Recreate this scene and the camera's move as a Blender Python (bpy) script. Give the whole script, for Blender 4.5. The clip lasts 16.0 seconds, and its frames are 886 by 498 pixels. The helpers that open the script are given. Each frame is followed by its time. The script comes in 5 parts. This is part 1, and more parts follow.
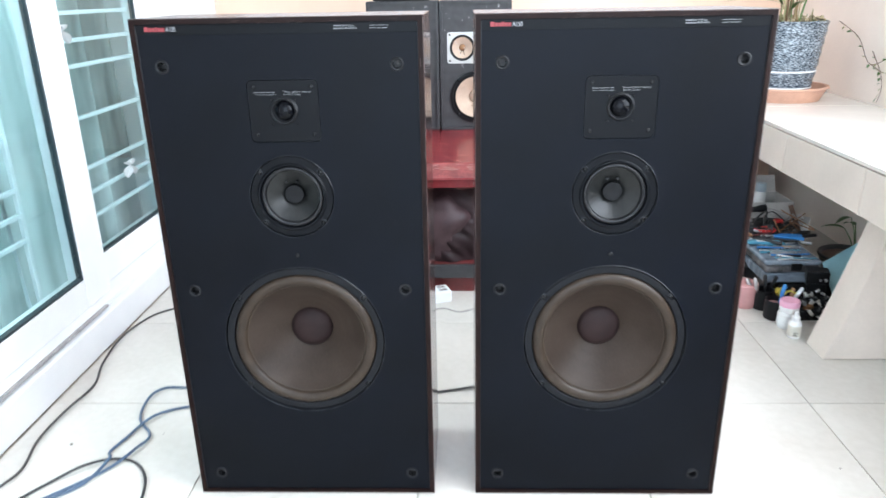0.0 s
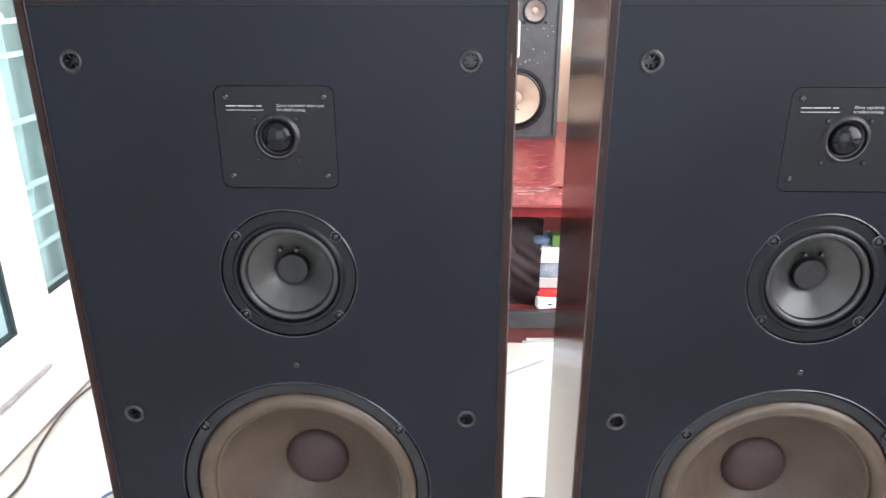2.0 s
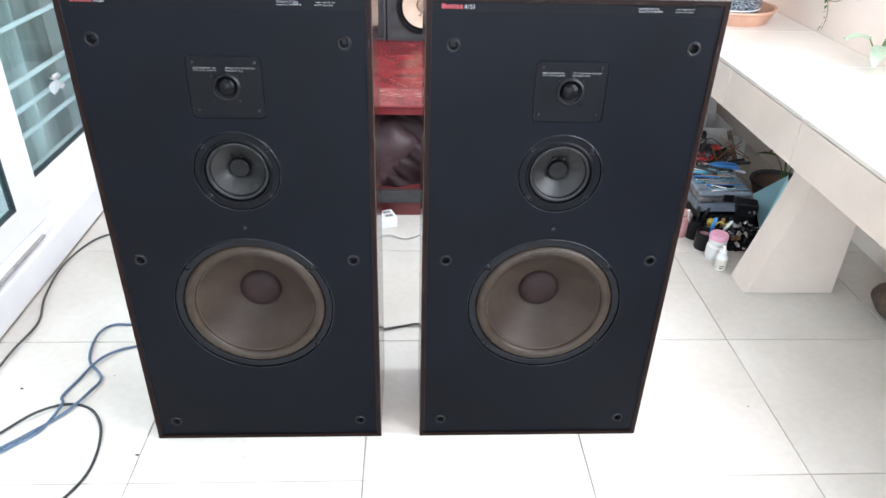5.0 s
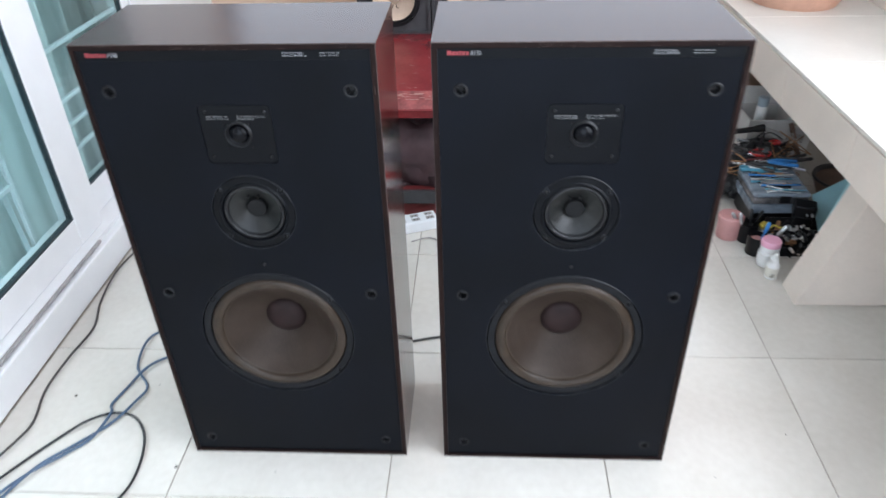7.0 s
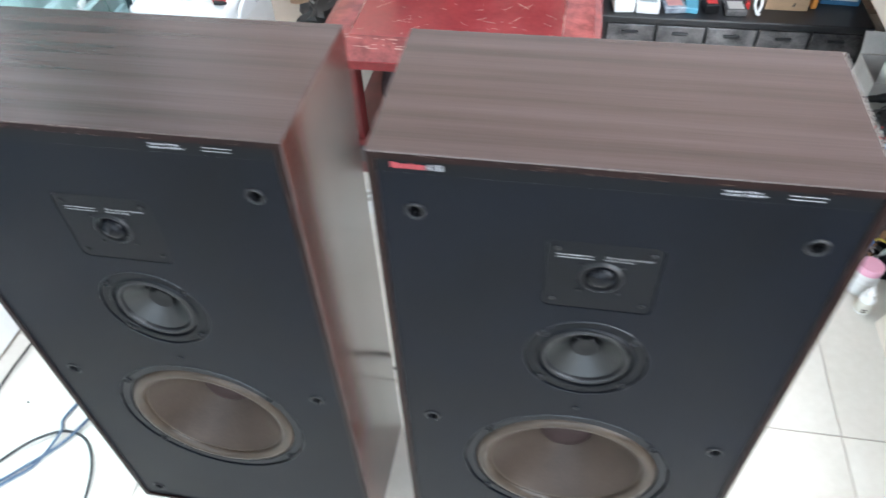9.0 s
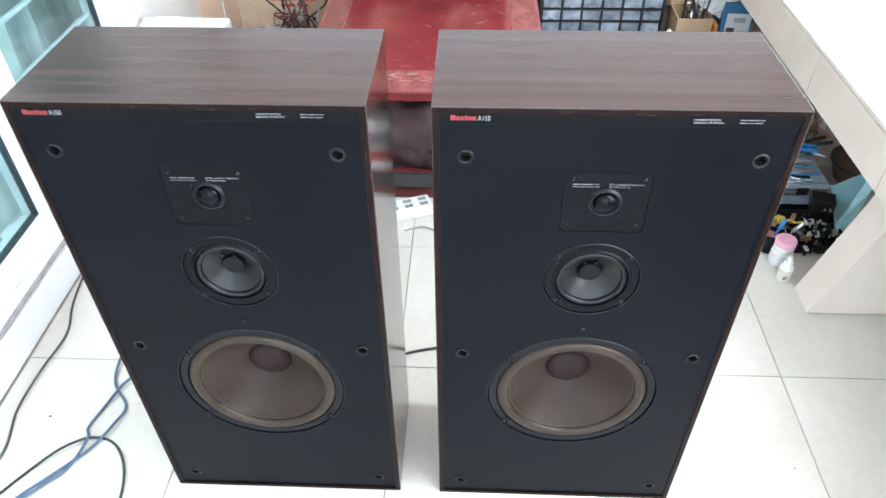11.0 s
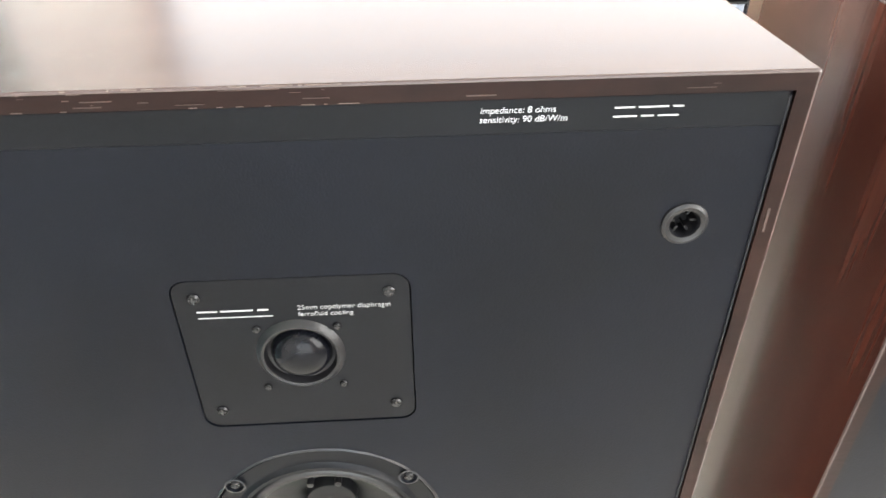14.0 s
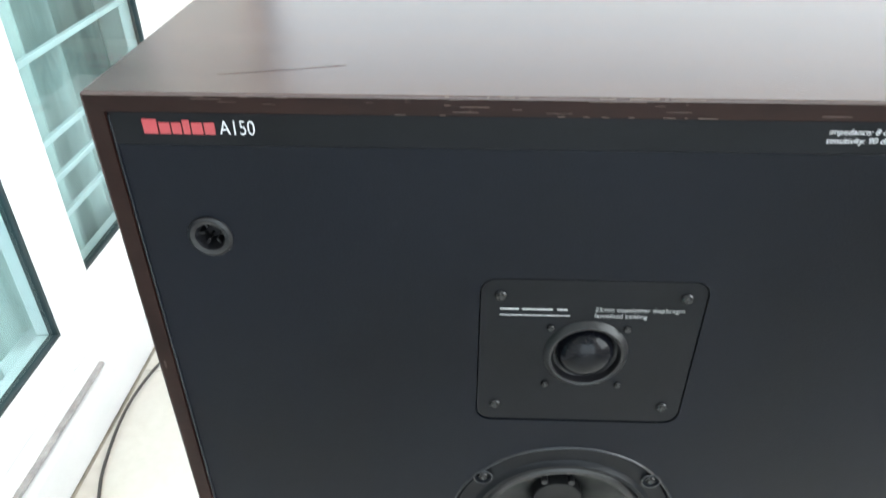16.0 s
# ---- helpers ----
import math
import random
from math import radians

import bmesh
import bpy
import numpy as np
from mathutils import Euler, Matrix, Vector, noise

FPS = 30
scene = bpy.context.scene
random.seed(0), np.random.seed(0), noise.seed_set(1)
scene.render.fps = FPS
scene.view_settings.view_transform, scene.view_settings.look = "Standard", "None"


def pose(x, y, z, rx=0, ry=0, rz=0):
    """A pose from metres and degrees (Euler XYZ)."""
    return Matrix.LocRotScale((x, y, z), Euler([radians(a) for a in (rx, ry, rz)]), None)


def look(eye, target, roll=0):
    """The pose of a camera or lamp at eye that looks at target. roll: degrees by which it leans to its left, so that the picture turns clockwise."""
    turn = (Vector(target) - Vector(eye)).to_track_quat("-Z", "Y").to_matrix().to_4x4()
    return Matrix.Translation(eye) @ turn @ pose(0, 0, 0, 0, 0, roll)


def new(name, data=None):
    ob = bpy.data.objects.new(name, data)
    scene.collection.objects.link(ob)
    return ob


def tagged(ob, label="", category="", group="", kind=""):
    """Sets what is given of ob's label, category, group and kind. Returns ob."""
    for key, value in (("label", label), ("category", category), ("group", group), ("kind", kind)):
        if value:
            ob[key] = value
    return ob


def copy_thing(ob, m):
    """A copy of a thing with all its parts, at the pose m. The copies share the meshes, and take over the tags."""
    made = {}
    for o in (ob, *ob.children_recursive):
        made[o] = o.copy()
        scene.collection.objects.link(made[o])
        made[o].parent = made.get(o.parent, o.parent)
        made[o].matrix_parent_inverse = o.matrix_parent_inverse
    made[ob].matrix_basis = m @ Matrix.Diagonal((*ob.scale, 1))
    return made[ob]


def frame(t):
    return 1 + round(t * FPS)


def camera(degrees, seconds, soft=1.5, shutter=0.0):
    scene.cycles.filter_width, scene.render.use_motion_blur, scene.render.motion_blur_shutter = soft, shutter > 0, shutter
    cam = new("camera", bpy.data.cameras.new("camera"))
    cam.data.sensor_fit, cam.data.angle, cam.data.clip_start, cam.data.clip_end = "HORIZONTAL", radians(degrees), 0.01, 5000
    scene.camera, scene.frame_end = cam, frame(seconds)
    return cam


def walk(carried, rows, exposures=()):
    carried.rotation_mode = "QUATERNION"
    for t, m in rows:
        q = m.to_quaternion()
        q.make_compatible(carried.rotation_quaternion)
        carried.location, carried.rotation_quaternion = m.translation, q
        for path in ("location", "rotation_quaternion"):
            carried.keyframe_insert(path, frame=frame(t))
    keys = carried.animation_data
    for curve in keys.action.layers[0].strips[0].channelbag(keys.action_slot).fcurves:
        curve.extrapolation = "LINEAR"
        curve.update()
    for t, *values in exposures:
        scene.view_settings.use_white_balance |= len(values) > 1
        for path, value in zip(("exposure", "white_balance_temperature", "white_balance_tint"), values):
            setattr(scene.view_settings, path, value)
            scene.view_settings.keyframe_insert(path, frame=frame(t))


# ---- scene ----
cam = camera(64.2, 16.0, shutter=0.5)
PATH = [
    (0, (0.012, -0.031, 0.861), (-0.048, 1.847, 0.176), -1.0),
    (0.5, (-0.028, 0.164, 0.845), (-0.087, 2.052, 0.186), -1.8),
    (1, (-0.082, 0.375, 0.823), (-0.164, 2.264, 0.171), -1.7),
    (1.5, (-0.092, 0.419, 0.821), (-0.173, 2.289, 0.117), -0.7),
    (2, (-0.088, 0.407, 0.825), (-0.149, 2.278, 0.122), -0.1),
    (2.5, (-0.035, 0.391, 0.831), (-0.01, 2.264, 0.131), 0.2),
    (3, (0.001, 0.325, 0.857), (0.052, 2.207, 0.182), -0.2),
    (3.5, (0.004, 0.222, 0.88), (0.006, 2.107, 0.211), -0.7),
    (4, (-0.003, 0.08, 0.877), (0.043, 1.959, 0.192), 0.4),
    (4.3, (-0.007, 0.074, 0.890), (0.017, 1.895, 0.102), 0.0),
    (4.5, (-0.003, 0.059, 0.878), (0.029, 1.855, -0.001), 0.3),
    (4.7, (-0.002, 0.033, 0.956), (0.106, 1.776, -0.018), 2.0),
    (6.8, (0.112, 0.002, 1.14), (0.017, 1.67, 0.04), -1.7),
    (7, (0.097, 0.093, 1.129), (-0.006, 1.749, 0.011), -1.6),
    (7.5, (0.075, 0.243, 1.196), (0.013, 1.818, -0.036), -0.7),
    (8, (0.155, 0.407, 1.206), (-0.037, 1.931, -0.075), -1.2),
    (8.5, (0.247, 0.53, 1.205), (-0.023, 1.96, -0.166), -2.1),
    (9, (0.188, 0.571, 1.204), (-0.09, 1.927, -0.24), -2.8),
    (9.2, (0.125, 0.578, 1.212), (-0.106, 1.949, -0.226), -2.1),
    (11.3, (0.065, 0.281, 1.237), (-0.006, 1.814, -0.045), -0.6),
    (11.5, (0.05, 0.268, 1.221), (-0.041, 1.823, -0.034), -1.2),
    (12, (-0.072, 0.323, 1.132), (-0.091, 1.949, -0.034), -0.2),
    (12.3, (-0.142, 0.415, 1.096), (-0.092, 2.122, 0.055), 0.6),
    (12.5, (-0.164, 0.494, 1.069), (-0.145, 2.216, 0.053), -1.2),
    (12.8, (-0.176, 0.598, 1.028), (-0.217, 2.306, -0.013), -1.6),
    (13, (-0.18, 0.657, 0.987), (-0.22, 2.344, -0.087), -1.5),
    (13.2, (-0.195, 0.714, 0.956), (-0.172, 2.382, -0.148), -2.0),
    (13.5, (-0.197, 0.758, 0.932), (-0.14, 2.42, -0.179), -1.8),
    (14, (-0.201, 0.778, 0.927), (-0.122, 2.426, -0.205), -0.7),
    (14.5, (-0.227, 0.778, 0.925), (-0.226, 2.43, -0.201), -1.5),
    (15, (-0.292, 0.781, 0.935), (-0.296, 2.453, -0.161), -0.5),
    (15.5, (-0.325, 0.779, 0.941), (-0.37, 2.464, -0.135), 0.1),
    (16, (-0.32, 0.765, 0.934), (-0.369, 2.43, -0.173), 0.1),
]
EXPOSURES = [
    (0.0, -0.02, 6080, 11), (0.5, 0.09, 6120, 13), (1.0, 0.30, 6200, 13), (2.0, 0.5, 6650, 16), (3.0, 1.2, 7850, 24), (3.5, 1.15, 7700, 22),
    (4.0, 0.72, 6600, 15), (4.5, 0.3, 6300, 14), (7.0, -0.54, 6100, 13), (7.5, -0.24, 6100, 11), (8.0, 0.09, 6100, 9), (9.0, 0.11, 6080, 9),
    (11.5, 0.10, 6120, 8), (12.5, 0.08, 6200, 6), (13.0, -0.1, 6400, 8), (13.5, 0.72, 6950, 10), (14.0, 0.90, 7250, 13), (14.5, 1.14, 7500, 14), (15.0, 1.1, 7400, 14),
    (15.5, 0.58, 6650, 5), (16.0, 0.18, 6500, 6)]
walk(cam, [(t, look(eye, target, roll)) for t, eye, target, roll in PATH], EXPOSURES)

# ---- light ----
world = bpy.data.worlds.new("sky")
scene.world = world
world.use_nodes = True
sky = world.node_tree.nodes.new("ShaderNodeTexSky")
sky.sky_type, sky.sun_disc = "NISHITA", False
sky.sun_elevation, sky.sun_rotation = radians(55), radians(150)
back = world.node_tree.nodes["Background"]
world.node_tree.links.new(sky.outputs[0], back.inputs[0])
back.inputs[1].default_value = 0.12


def lamp(name, where, target, sx, sy, watts, colour):
    data = bpy.data.lights.new(name, "AREA")
    data.shape, data.size, data.size_y, data.energy, data.color = "RECTANGLE", sx, sy, watts, colour
    ob = new(name, data)
    ob.matrix_world = look(where, target)
    return ob


# added lamps, all out of view: daylight in the open front and over the bench, fill in the rear wall and inner room
lamp("front_daylight", (0.21, -1.95, 1.13), (0.21, 2.0, 0.9), 2.22, 2.2, 93, (0.80, 0.91, 1.0))
lamp("side_daylight", (1.40, 0.64, 1.46), (0.0, 1.25, 0.9), 1.95, 1.55, 112, (0.90, 0.96, 1.0))
lamp("rear_fill", (0.2, 3.06, 1.42), (0.2, 0.6, 1.0), 2.25, 0.56, 9, (0.90, 0.96, 1.0))
lamp("inner_room_fill", (-1.85, 1.45, 1.2), (-1.0, 1.6, 0.7), 0.9, 1.2, 58, (0.88, 0.97, 1.0))

# ---- materials ----


def mat(name, colour, rough=0.5, metal=0.0, vary=0.08, scale=30.0, bump=0.0, bscale=200.0, stretch=(1, 1, 1), spec=0.5, second=None, coat=0.0, perob=0.0, low=0.45, high=0.95, grit=0.4):
    """Principled surface with noise at two scales in colour, gloss and relief."""
    m = bpy.data.materials.new(name)
    m.use_nodes = True
    n, l = m.node_tree.nodes, m.node_tree.links
    b = n["Principled BSDF"]
    b.inputs["Metallic"].default_value = metal
    b.inputs["Specular IOR Level"].default_value = spec
    b.inputs["Coat Weight"].default_value = coat
    b.inputs["Coat Roughness"].default_value = 0.12
    tc, mp = n.new("ShaderNodeTexCoord"), n.new("ShaderNodeMapping")
    mp.inputs["Scale"].default_value = stretch
    l.new(tc.outputs["Object"], mp.inputs["Vector"])
    big, fine = n.new("ShaderNodeTexNoise"), n.new("ShaderNodeTexNoise")
    for tex, sc, det in ((big, scale, 4), (fine, bscale, 3)):
        tex.inputs["Scale"].default_value, tex.inputs["Detail"].default_value = sc, det
        l.new(mp.outputs[0], tex.inputs["Vector"])
    add = n.new("ShaderNodeMath")
    add.operation, add.inputs[1].default_value = "MULTIPLY_ADD", grit
    l.new(fine.outputs[0], add.inputs[0])
    l.new(big.outputs[0], add.inputs[2])
    ramp = n.new("ShaderNodeMapRange")
    ramp.inputs[1].default_value, ramp.inputs[2].default_value = low, high
    l.new(add.outputs[0], ramp.inputs[0])
    mix = n.new("ShaderNodeMix")
    mix.data_type = "RGBA"
    dark = [c * (1 - vary) for c in colour]
    light = second or [min(1, c * (1 + vary)) for c in colour]
    mix.inputs[6].default_value, mix.inputs[7].default_value = (*dark, 1), (*light, 1)
    l.new(ramp.outputs[0], mix.inputs[0])
    out = mix.outputs[2]
    if perob:
        info, hsv, rng = n.new("ShaderNodeObjectInfo"), n.new("ShaderNodeHueSaturation"), n.new("ShaderNodeMapRange")
        rng.inputs[3].default_value, rng.inputs[4].default_value = 1 - perob, 1 + perob
        l.new(info.outputs["Random"], rng.inputs[0])
        l.new(rng.outputs[0], hsv.inputs["Value"])
        l.new(out, hsv.inputs["Color"])
        out = hsv.outputs[0]
    l.new(out, b.inputs["Base Color"])
    rr = n.new("ShaderNodeMapRange")
    rr.inputs[3].default_value, rr.inputs[4].default_value = max(0.02, rough * 0.85), min(1, rough * 1.15)
    l.new(big.outputs[0], rr.inputs[0])
    l.new(rr.outputs[0], b.inputs["Roughness"])
    if bump:
        bp = n.new("ShaderNodeBump")
        bp.inputs["Strength"].default_value, bp.inputs["Distance"].default_value = bump, 0.001
        l.new(fine.outputs[0], bp.inputs["Height"])
        l.new(bp.outputs[0], b.inputs["Normal"])
    return m


def glass(name, tint, rough=0.0, gloss=0.9):
    """A thin tinted pane: clear, with mirror gloss by Fresnel."""
    m = bpy.data.materials.new(name)
    m.use_nodes = True
    n, l = m.node_tree.nodes, m.node_tree.links
    n.remove(n["Principled BSDF"])
    tr, gl, fr, mx = (n.new("ShaderNode" + k) for k in ("BsdfTransparent", "BsdfGlossy", "Fresnel", "MixShader"))
    tr.inputs[0].default_value = (*tint, 1)
    gl.inputs[0].default_value, gl.inputs[1].default_value = (gloss, gloss, gloss, 1), rough
    fr.inputs[0].default_value = 1.5
    if gloss:
        l.new(fr.outputs[0], mx.inputs[0])
    else:
        mx.inputs[0].default_value = 0.0
    l.new(tr.outputs[0], mx.inputs[1])
    l.new(gl.outputs[0], mx.inputs[2])
    l.new(mx.outputs[0], n["Material Output"].inputs[0])
    return m


def cloth(name, colour, second, through_light=0.45):
    """Thin curtain cloth: a woven surface that lets part of the light through. Upright colour streaks paint the light
    and shade of folds.
    """
    m = mat(name, colour, 0.85, vary=0.1, scale=11, bump=0.3, bscale=400, stretch=(1, 1, 0.07), second=second, grit=0.1, low=0.44, high=0.64)
    n, l = m.node_tree.nodes, m.node_tree.links
    b = n["Principled BSDF"]
    tr, mx = n.new("ShaderNodeBsdfTranslucent"), n.new("ShaderNodeMixShader")
    l.new(b.inputs["Base Color"].links[0].from_socket, tr.inputs[0])
    mx.inputs[0].default_value = through_light
    l.new(b.outputs[0], mx.inputs[1])
    l.new(tr.outputs[0], mx.inputs[2])
    l.new(mx.outputs[0], n["Material Output"].inputs[0])
    return m


M = {}
# top veneer: reflected light put into the colour, greyer than the same wood's sides
M["veneer"] = mat("rosewood_top_with_sheen", (0.043, 0.0290, 0.0275), 0.245, vary=0.3, scale=2.6, bump=0.03, bscale=26, stretch=(0.4, 20, 20), second=(0.064, 0.0445, 0.0420), spec=0.35, grit=0.4, low=0.4, high=0.95)
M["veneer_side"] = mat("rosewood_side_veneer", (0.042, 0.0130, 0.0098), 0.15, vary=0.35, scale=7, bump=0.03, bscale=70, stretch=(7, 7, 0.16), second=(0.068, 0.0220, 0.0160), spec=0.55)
M["rim"] = mat("worn_rosewood_edge", (0.0062, 0.0021, 0.0018), 0.42, vary=0.35, scale=25, bump=0.12, bscale=240, stretch=(0.4, 1, 1), second=(0.0130, 0.0048, 0.0035), spec=0.11)
M["wear"] = mat("bare_chipped_wood", (0.024, 0.0098, 0.0062), 0.6, vary=0.6, scale=120)
M["pale_chip"] = mat("pale_chipped_edge", (0.065, 0.043, 0.035), 0.6, vary=0.3, scale=120)
M["baffle"] = mat("black_vinyl_baffle", (0.0014, 0.0022, 0.0044), 0.40, vary=0.4, scale=6, bump=0.10, bscale=900, spec=0.108)
M["lip"] = mat("glossy_vinyl_lip", (0.004, 0.005, 0.0075), 0.30, vary=0.3, scale=60, spec=0.36)
M["strip"] = mat("satin_black_strip", (0.0022, 0.0028, 0.0040), 0.36, vary=0.2, scale=20, bump=0.05, bscale=600, spec=0.11)
M["black"] = mat("black_plastic", (0.0055, 0.0055, 0.0065), 0.36, vary=0.2, scale=60, bump=0.1, bscale=700, spec=0.25)
M["plate"] = mat("tweeter_plate_plastic", (0.0019, 0.0024, 0.0036), 0.38, vary=0.2, scale=40, bump=0.06, bscale=900, spec=0.12)
M["dome"] = mat("polymer_dome", (0.0026, 0.0028, 0.0040), 0.17, vary=0.2, scale=90, spec=0.115)
M["gasket"] = mat("dull_black_gasket", (0.0050, 0.0056, 0.0072), 0.42, vary=0.3, scale=60, bump=0.12, bscale=500, spec=0.17)
M["surround"] = mat("aged_foam_surround", (0.0250, 0.0165, 0.0112), 0.36, vary=0.35, scale=30, bump=0.12, bscale=260, second=(0.0400, 0.0270, 0.0180), spec=0.24)
M["glue"] = mat("tan_glue_bead", (0.040, 0.0280, 0.0195), 0.4, vary=0.2, scale=40, spec=0.25)
M["cone"] = mat("brown_grey_paper_cone", (0.031, 0.0206, 0.0153), 0.46, vary=0.34, scale=10, bump=0.2, bscale=300, second=(0.049, 0.0355, 0.0275), spec=0.13)
M["cap"] = mat("dark_plum_dust_cap", (0.0195, 0.0110, 0.0106), 0.6, vary=0.3, scale=40, bump=0.3, bscale=400, spec=0.16)
M["midcone"] = mat("grey_polypropylene_cone", (0.0100, 0.0105, 0.0102), 0.38, vary=0.25, scale=30, bump=0.05, bscale=300, spec=0.32)
M["midcap"] = mat("dull_black_cap", (0.0035, 0.0036, 0.0042), 0.5, vary=0.2, scale=60, spec=0.2)
M["rubber"] = mat("black_rubber_roll", (0.006, 0.006, 0.007), 0.34, vary=0.25, scale=60, spec=0.30)
M["screw"] = mat("blackened_steel_screw", (0.010, 0.010, 0.011), 0.26, metal=0.6, vary=0.3, scale=200)
M["hole"] = mat("hollow_black", (0.004, 0.004, 0.004), 0.8, vary=0.1)
M["white_ink"] = mat("white_print", (0.42, 0.43, 0.45), 0.5, vary=0.04)
M["grey_ink"] = mat("thin_grey_print", (0.26, 0.265, 0.27), 0.5, vary=0.05)
M["red_ink"] = mat("red_print", (0.215, 0.020, 0.026), 0.5, vary=0.06)
M["tile"] = mat("cream_floor_tile", (0.61, 0.568, 0.505), 0.17, vary=0.09, scale=3.5, bump=0.02, bscale=60, second=(0.665, 0.632, 0.575), perob=0.03)
M["grout"] = mat("dirty_grout", (0.34, 0.30, 0.25), 0.8, vary=0.25, scale=20, bump=0.3)
M["bench_tile"] = mat("ivory_bench_tile", (0.68, 0.64, 0.58), 0.22, vary=0.04, scale=6, bump=0.02, bscale=80, perob=0.02)
M["bench_face"] = mat("beige_bench_face", (0.68, 0.595, 0.52), 0.35, vary=0.06, scale=8, bump=0.05, bscale=120, perob=0.02)
M["peach"] = mat("peach_wall_paint", (0.79, 0.565, 0.43), 0.65, vary=0.05, scale=4, bump=0.12, bscale=160)
M["pale"] = mat("pale_pink_wall_paint", (0.85, 0.745, 0.67), 0.65, vary=0.05, scale=4, bump=0.12, bscale=160)
M["white"] = mat("white_wall_paint", (0.80, 0.79, 0.77), 0.6, vary=0.03, scale=5, bump=0.1, bscale=160)
M["frame"] = mat("white_powder_coat", (0.80, 0.80, 0.80), 0.3, vary=0.03, scale=12, bump=0.03, bscale=300)
M["track_grey"] = mat("dusty_track_metal", (0.36, 0.34, 0.33), 0.5, vary=0.25, scale=40)
M["seal"] = mat("dark_green_black_seal", (0.02, 0.035, 0.04), 0.5, vary=0.2)
M["glass"] = glass("teal_tinted_glass", (0.65, 0.86, 0.87))
M["glass_back"] = glass("clear_glass_back", (1.0, 1.0, 1.0), 0.0, 0.0)
M["bar"] = mat("white_grille_bar", (0.80, 0.82, 0.82), 0.4, vary=0.04)
# first colour is the shaded fold, second the lit fold
M["curtain"] = cloth("pale_fold_shaded_cloth", (0.54, 0.61, 0.59), (0.88, 0.90, 0.88))
M["curtain_grey"] = cloth("grey_fold_shaded_cloth", (0.33, 0.375, 0.36), (0.76, 0.79, 0.77), 0.3)
M["interior"] = mat("dim_interior_paint", (0.48, 0.54, 0.56), 0.7, vary=0.08, scale=3)
M["red"] = mat("red_lacquer", (0.190, 0.0165, 0.0215), 0.26, vary=0.22, scale=8, bump=0.06, bscale=90, second=(0.255, 0.0300, 0.0340), spec=0.5)
M["red_border"] = mat("faded_red_lacquer", (0.195, 0.0330, 0.0350), 0.34, vary=0.3, scale=26, bump=0.15, bscale=140, second=(0.330, 0.0800, 0.0740), low=0.55, high=0.95)
M["scratch"] = mat("scuffed_lacquer", (0.46, 0.30, 0.26), 0.7, vary=0.2)
M["dark_red"] = mat("dark_red_wood", (0.11, 0.018, 0.018), 0.4, vary=0.3, scale=20, bump=0.1)
M["velvet"] = mat("dark_plum_velvet", (0.030, 0.0135, 0.0160), 0.5, vary=0.35, scale=14, bump=0.3, bscale=500, second=(0.072, 0.0400, 0.0440), spec=0.35)
M["vinyl_grey"] = mat("grey_black_vinyl", (0.035, 0.034, 0.036), 0.5, vary=0.3, scale=40, bump=0.3, bscale=500)
M["dusty_cone"] = mat("dusty_grey_brown_cone", (0.17, 0.135, 0.115), 0.6, vary=0.25, scale=40, bump=0.2, bscale=300)
M["old_cone"] = mat("tan_paper_cone", (0.50, 0.37, 0.28), 0.7, vary=0.15, scale=20, bump=0.3, bscale=300)
M["old_cap"] = mat("tan_felt_cap", (0.33, 0.24, 0.18), 0.8, vary=0.2, scale=60)
M["silver"] = mat("dull_silver_frame", (0.55, 0.54, 0.52), 0.4, metal=0.6, vary=0.1, scale=30)
M["copper"] = mat("copper_lead", (0.30, 0.16, 0.08), 0.4, metal=0.6, vary=0.2)
M["carton_white"] = mat("white_carton", (0.78, 0.78, 0.77), 0.6, vary=0.05, scale=12, bump=0.1)
M["carton"] = mat("brown_cardboard", (0.42, 0.28, 0.17), 0.8, vary=0.12, scale=25, bump=0.2, bscale=300, stretch=(1, 1, 4))
M["carton_pale"] = mat("pale_cardboard", (0.58, 0.42, 0.30), 0.8, vary=0.1, scale=25, bump=0.2, bscale=300)
M["carton_grey"] = mat("grey_carton", (0.45, 0.43, 0.41), 0.8, vary=0.1, scale=25, bump=0.2)
M["cab_black"] = mat("black_cabinet_plastic", (0.018, 0.018, 0.020), 0.35, vary=0.2, scale=30, bump=0.1)
M["smoke"] = mat("smoked_drawer_front", (0.06, 0.06, 0.065), 0.15, vary=0.5, scale=22, second=(0.16, 0.15, 0.15), perob=0.3)
M["bin"] = mat("clear_blue_grey_bin", (0.16, 0.19, 0.24), 0.2, vary=0.4, scale=22, bump=0.1, second=(0.40, 0.45, 0.52), perob=0.3, low=0.5, high=1.0)
M["case_lid"] = mat("clear_scratched_lid", (0.10, 0.125, 0.16), 0.16, vary=0.3, scale=14, bump=0.05, bscale=90, stretch=(0.4, 3, 1), second=(0.30, 0.35, 0.41))
M["tub_brown"] = mat("brown_plastic_tub", (0.15, 0.085, 0.06), 0.5, vary=0.35, scale=14, bump=0.2, second=(0.24, 0.15, 0.11))
M["device"] = mat("white_abs_plastic", (0.76, 0.77, 0.78), 0.35, vary=0.03, scale=30, bump=0.05)
M["lcd"] = mat("grey_green_display", (0.10, 0.12, 0.10), 0.15, vary=0.1)
M["key"] = mat("grey_blue_key", (0.30, 0.36, 0.40), 0.5, vary=0.1)
M["blue_box"] = mat("blue_print_carton", (0.05, 0.17, 0.33), 0.4, vary=0.12, scale=20)
M["light_blue"] = mat("light_blue_plastic_sheet", (0.38, 0.66, 0.74), 0.4, vary=0.1, scale=10)
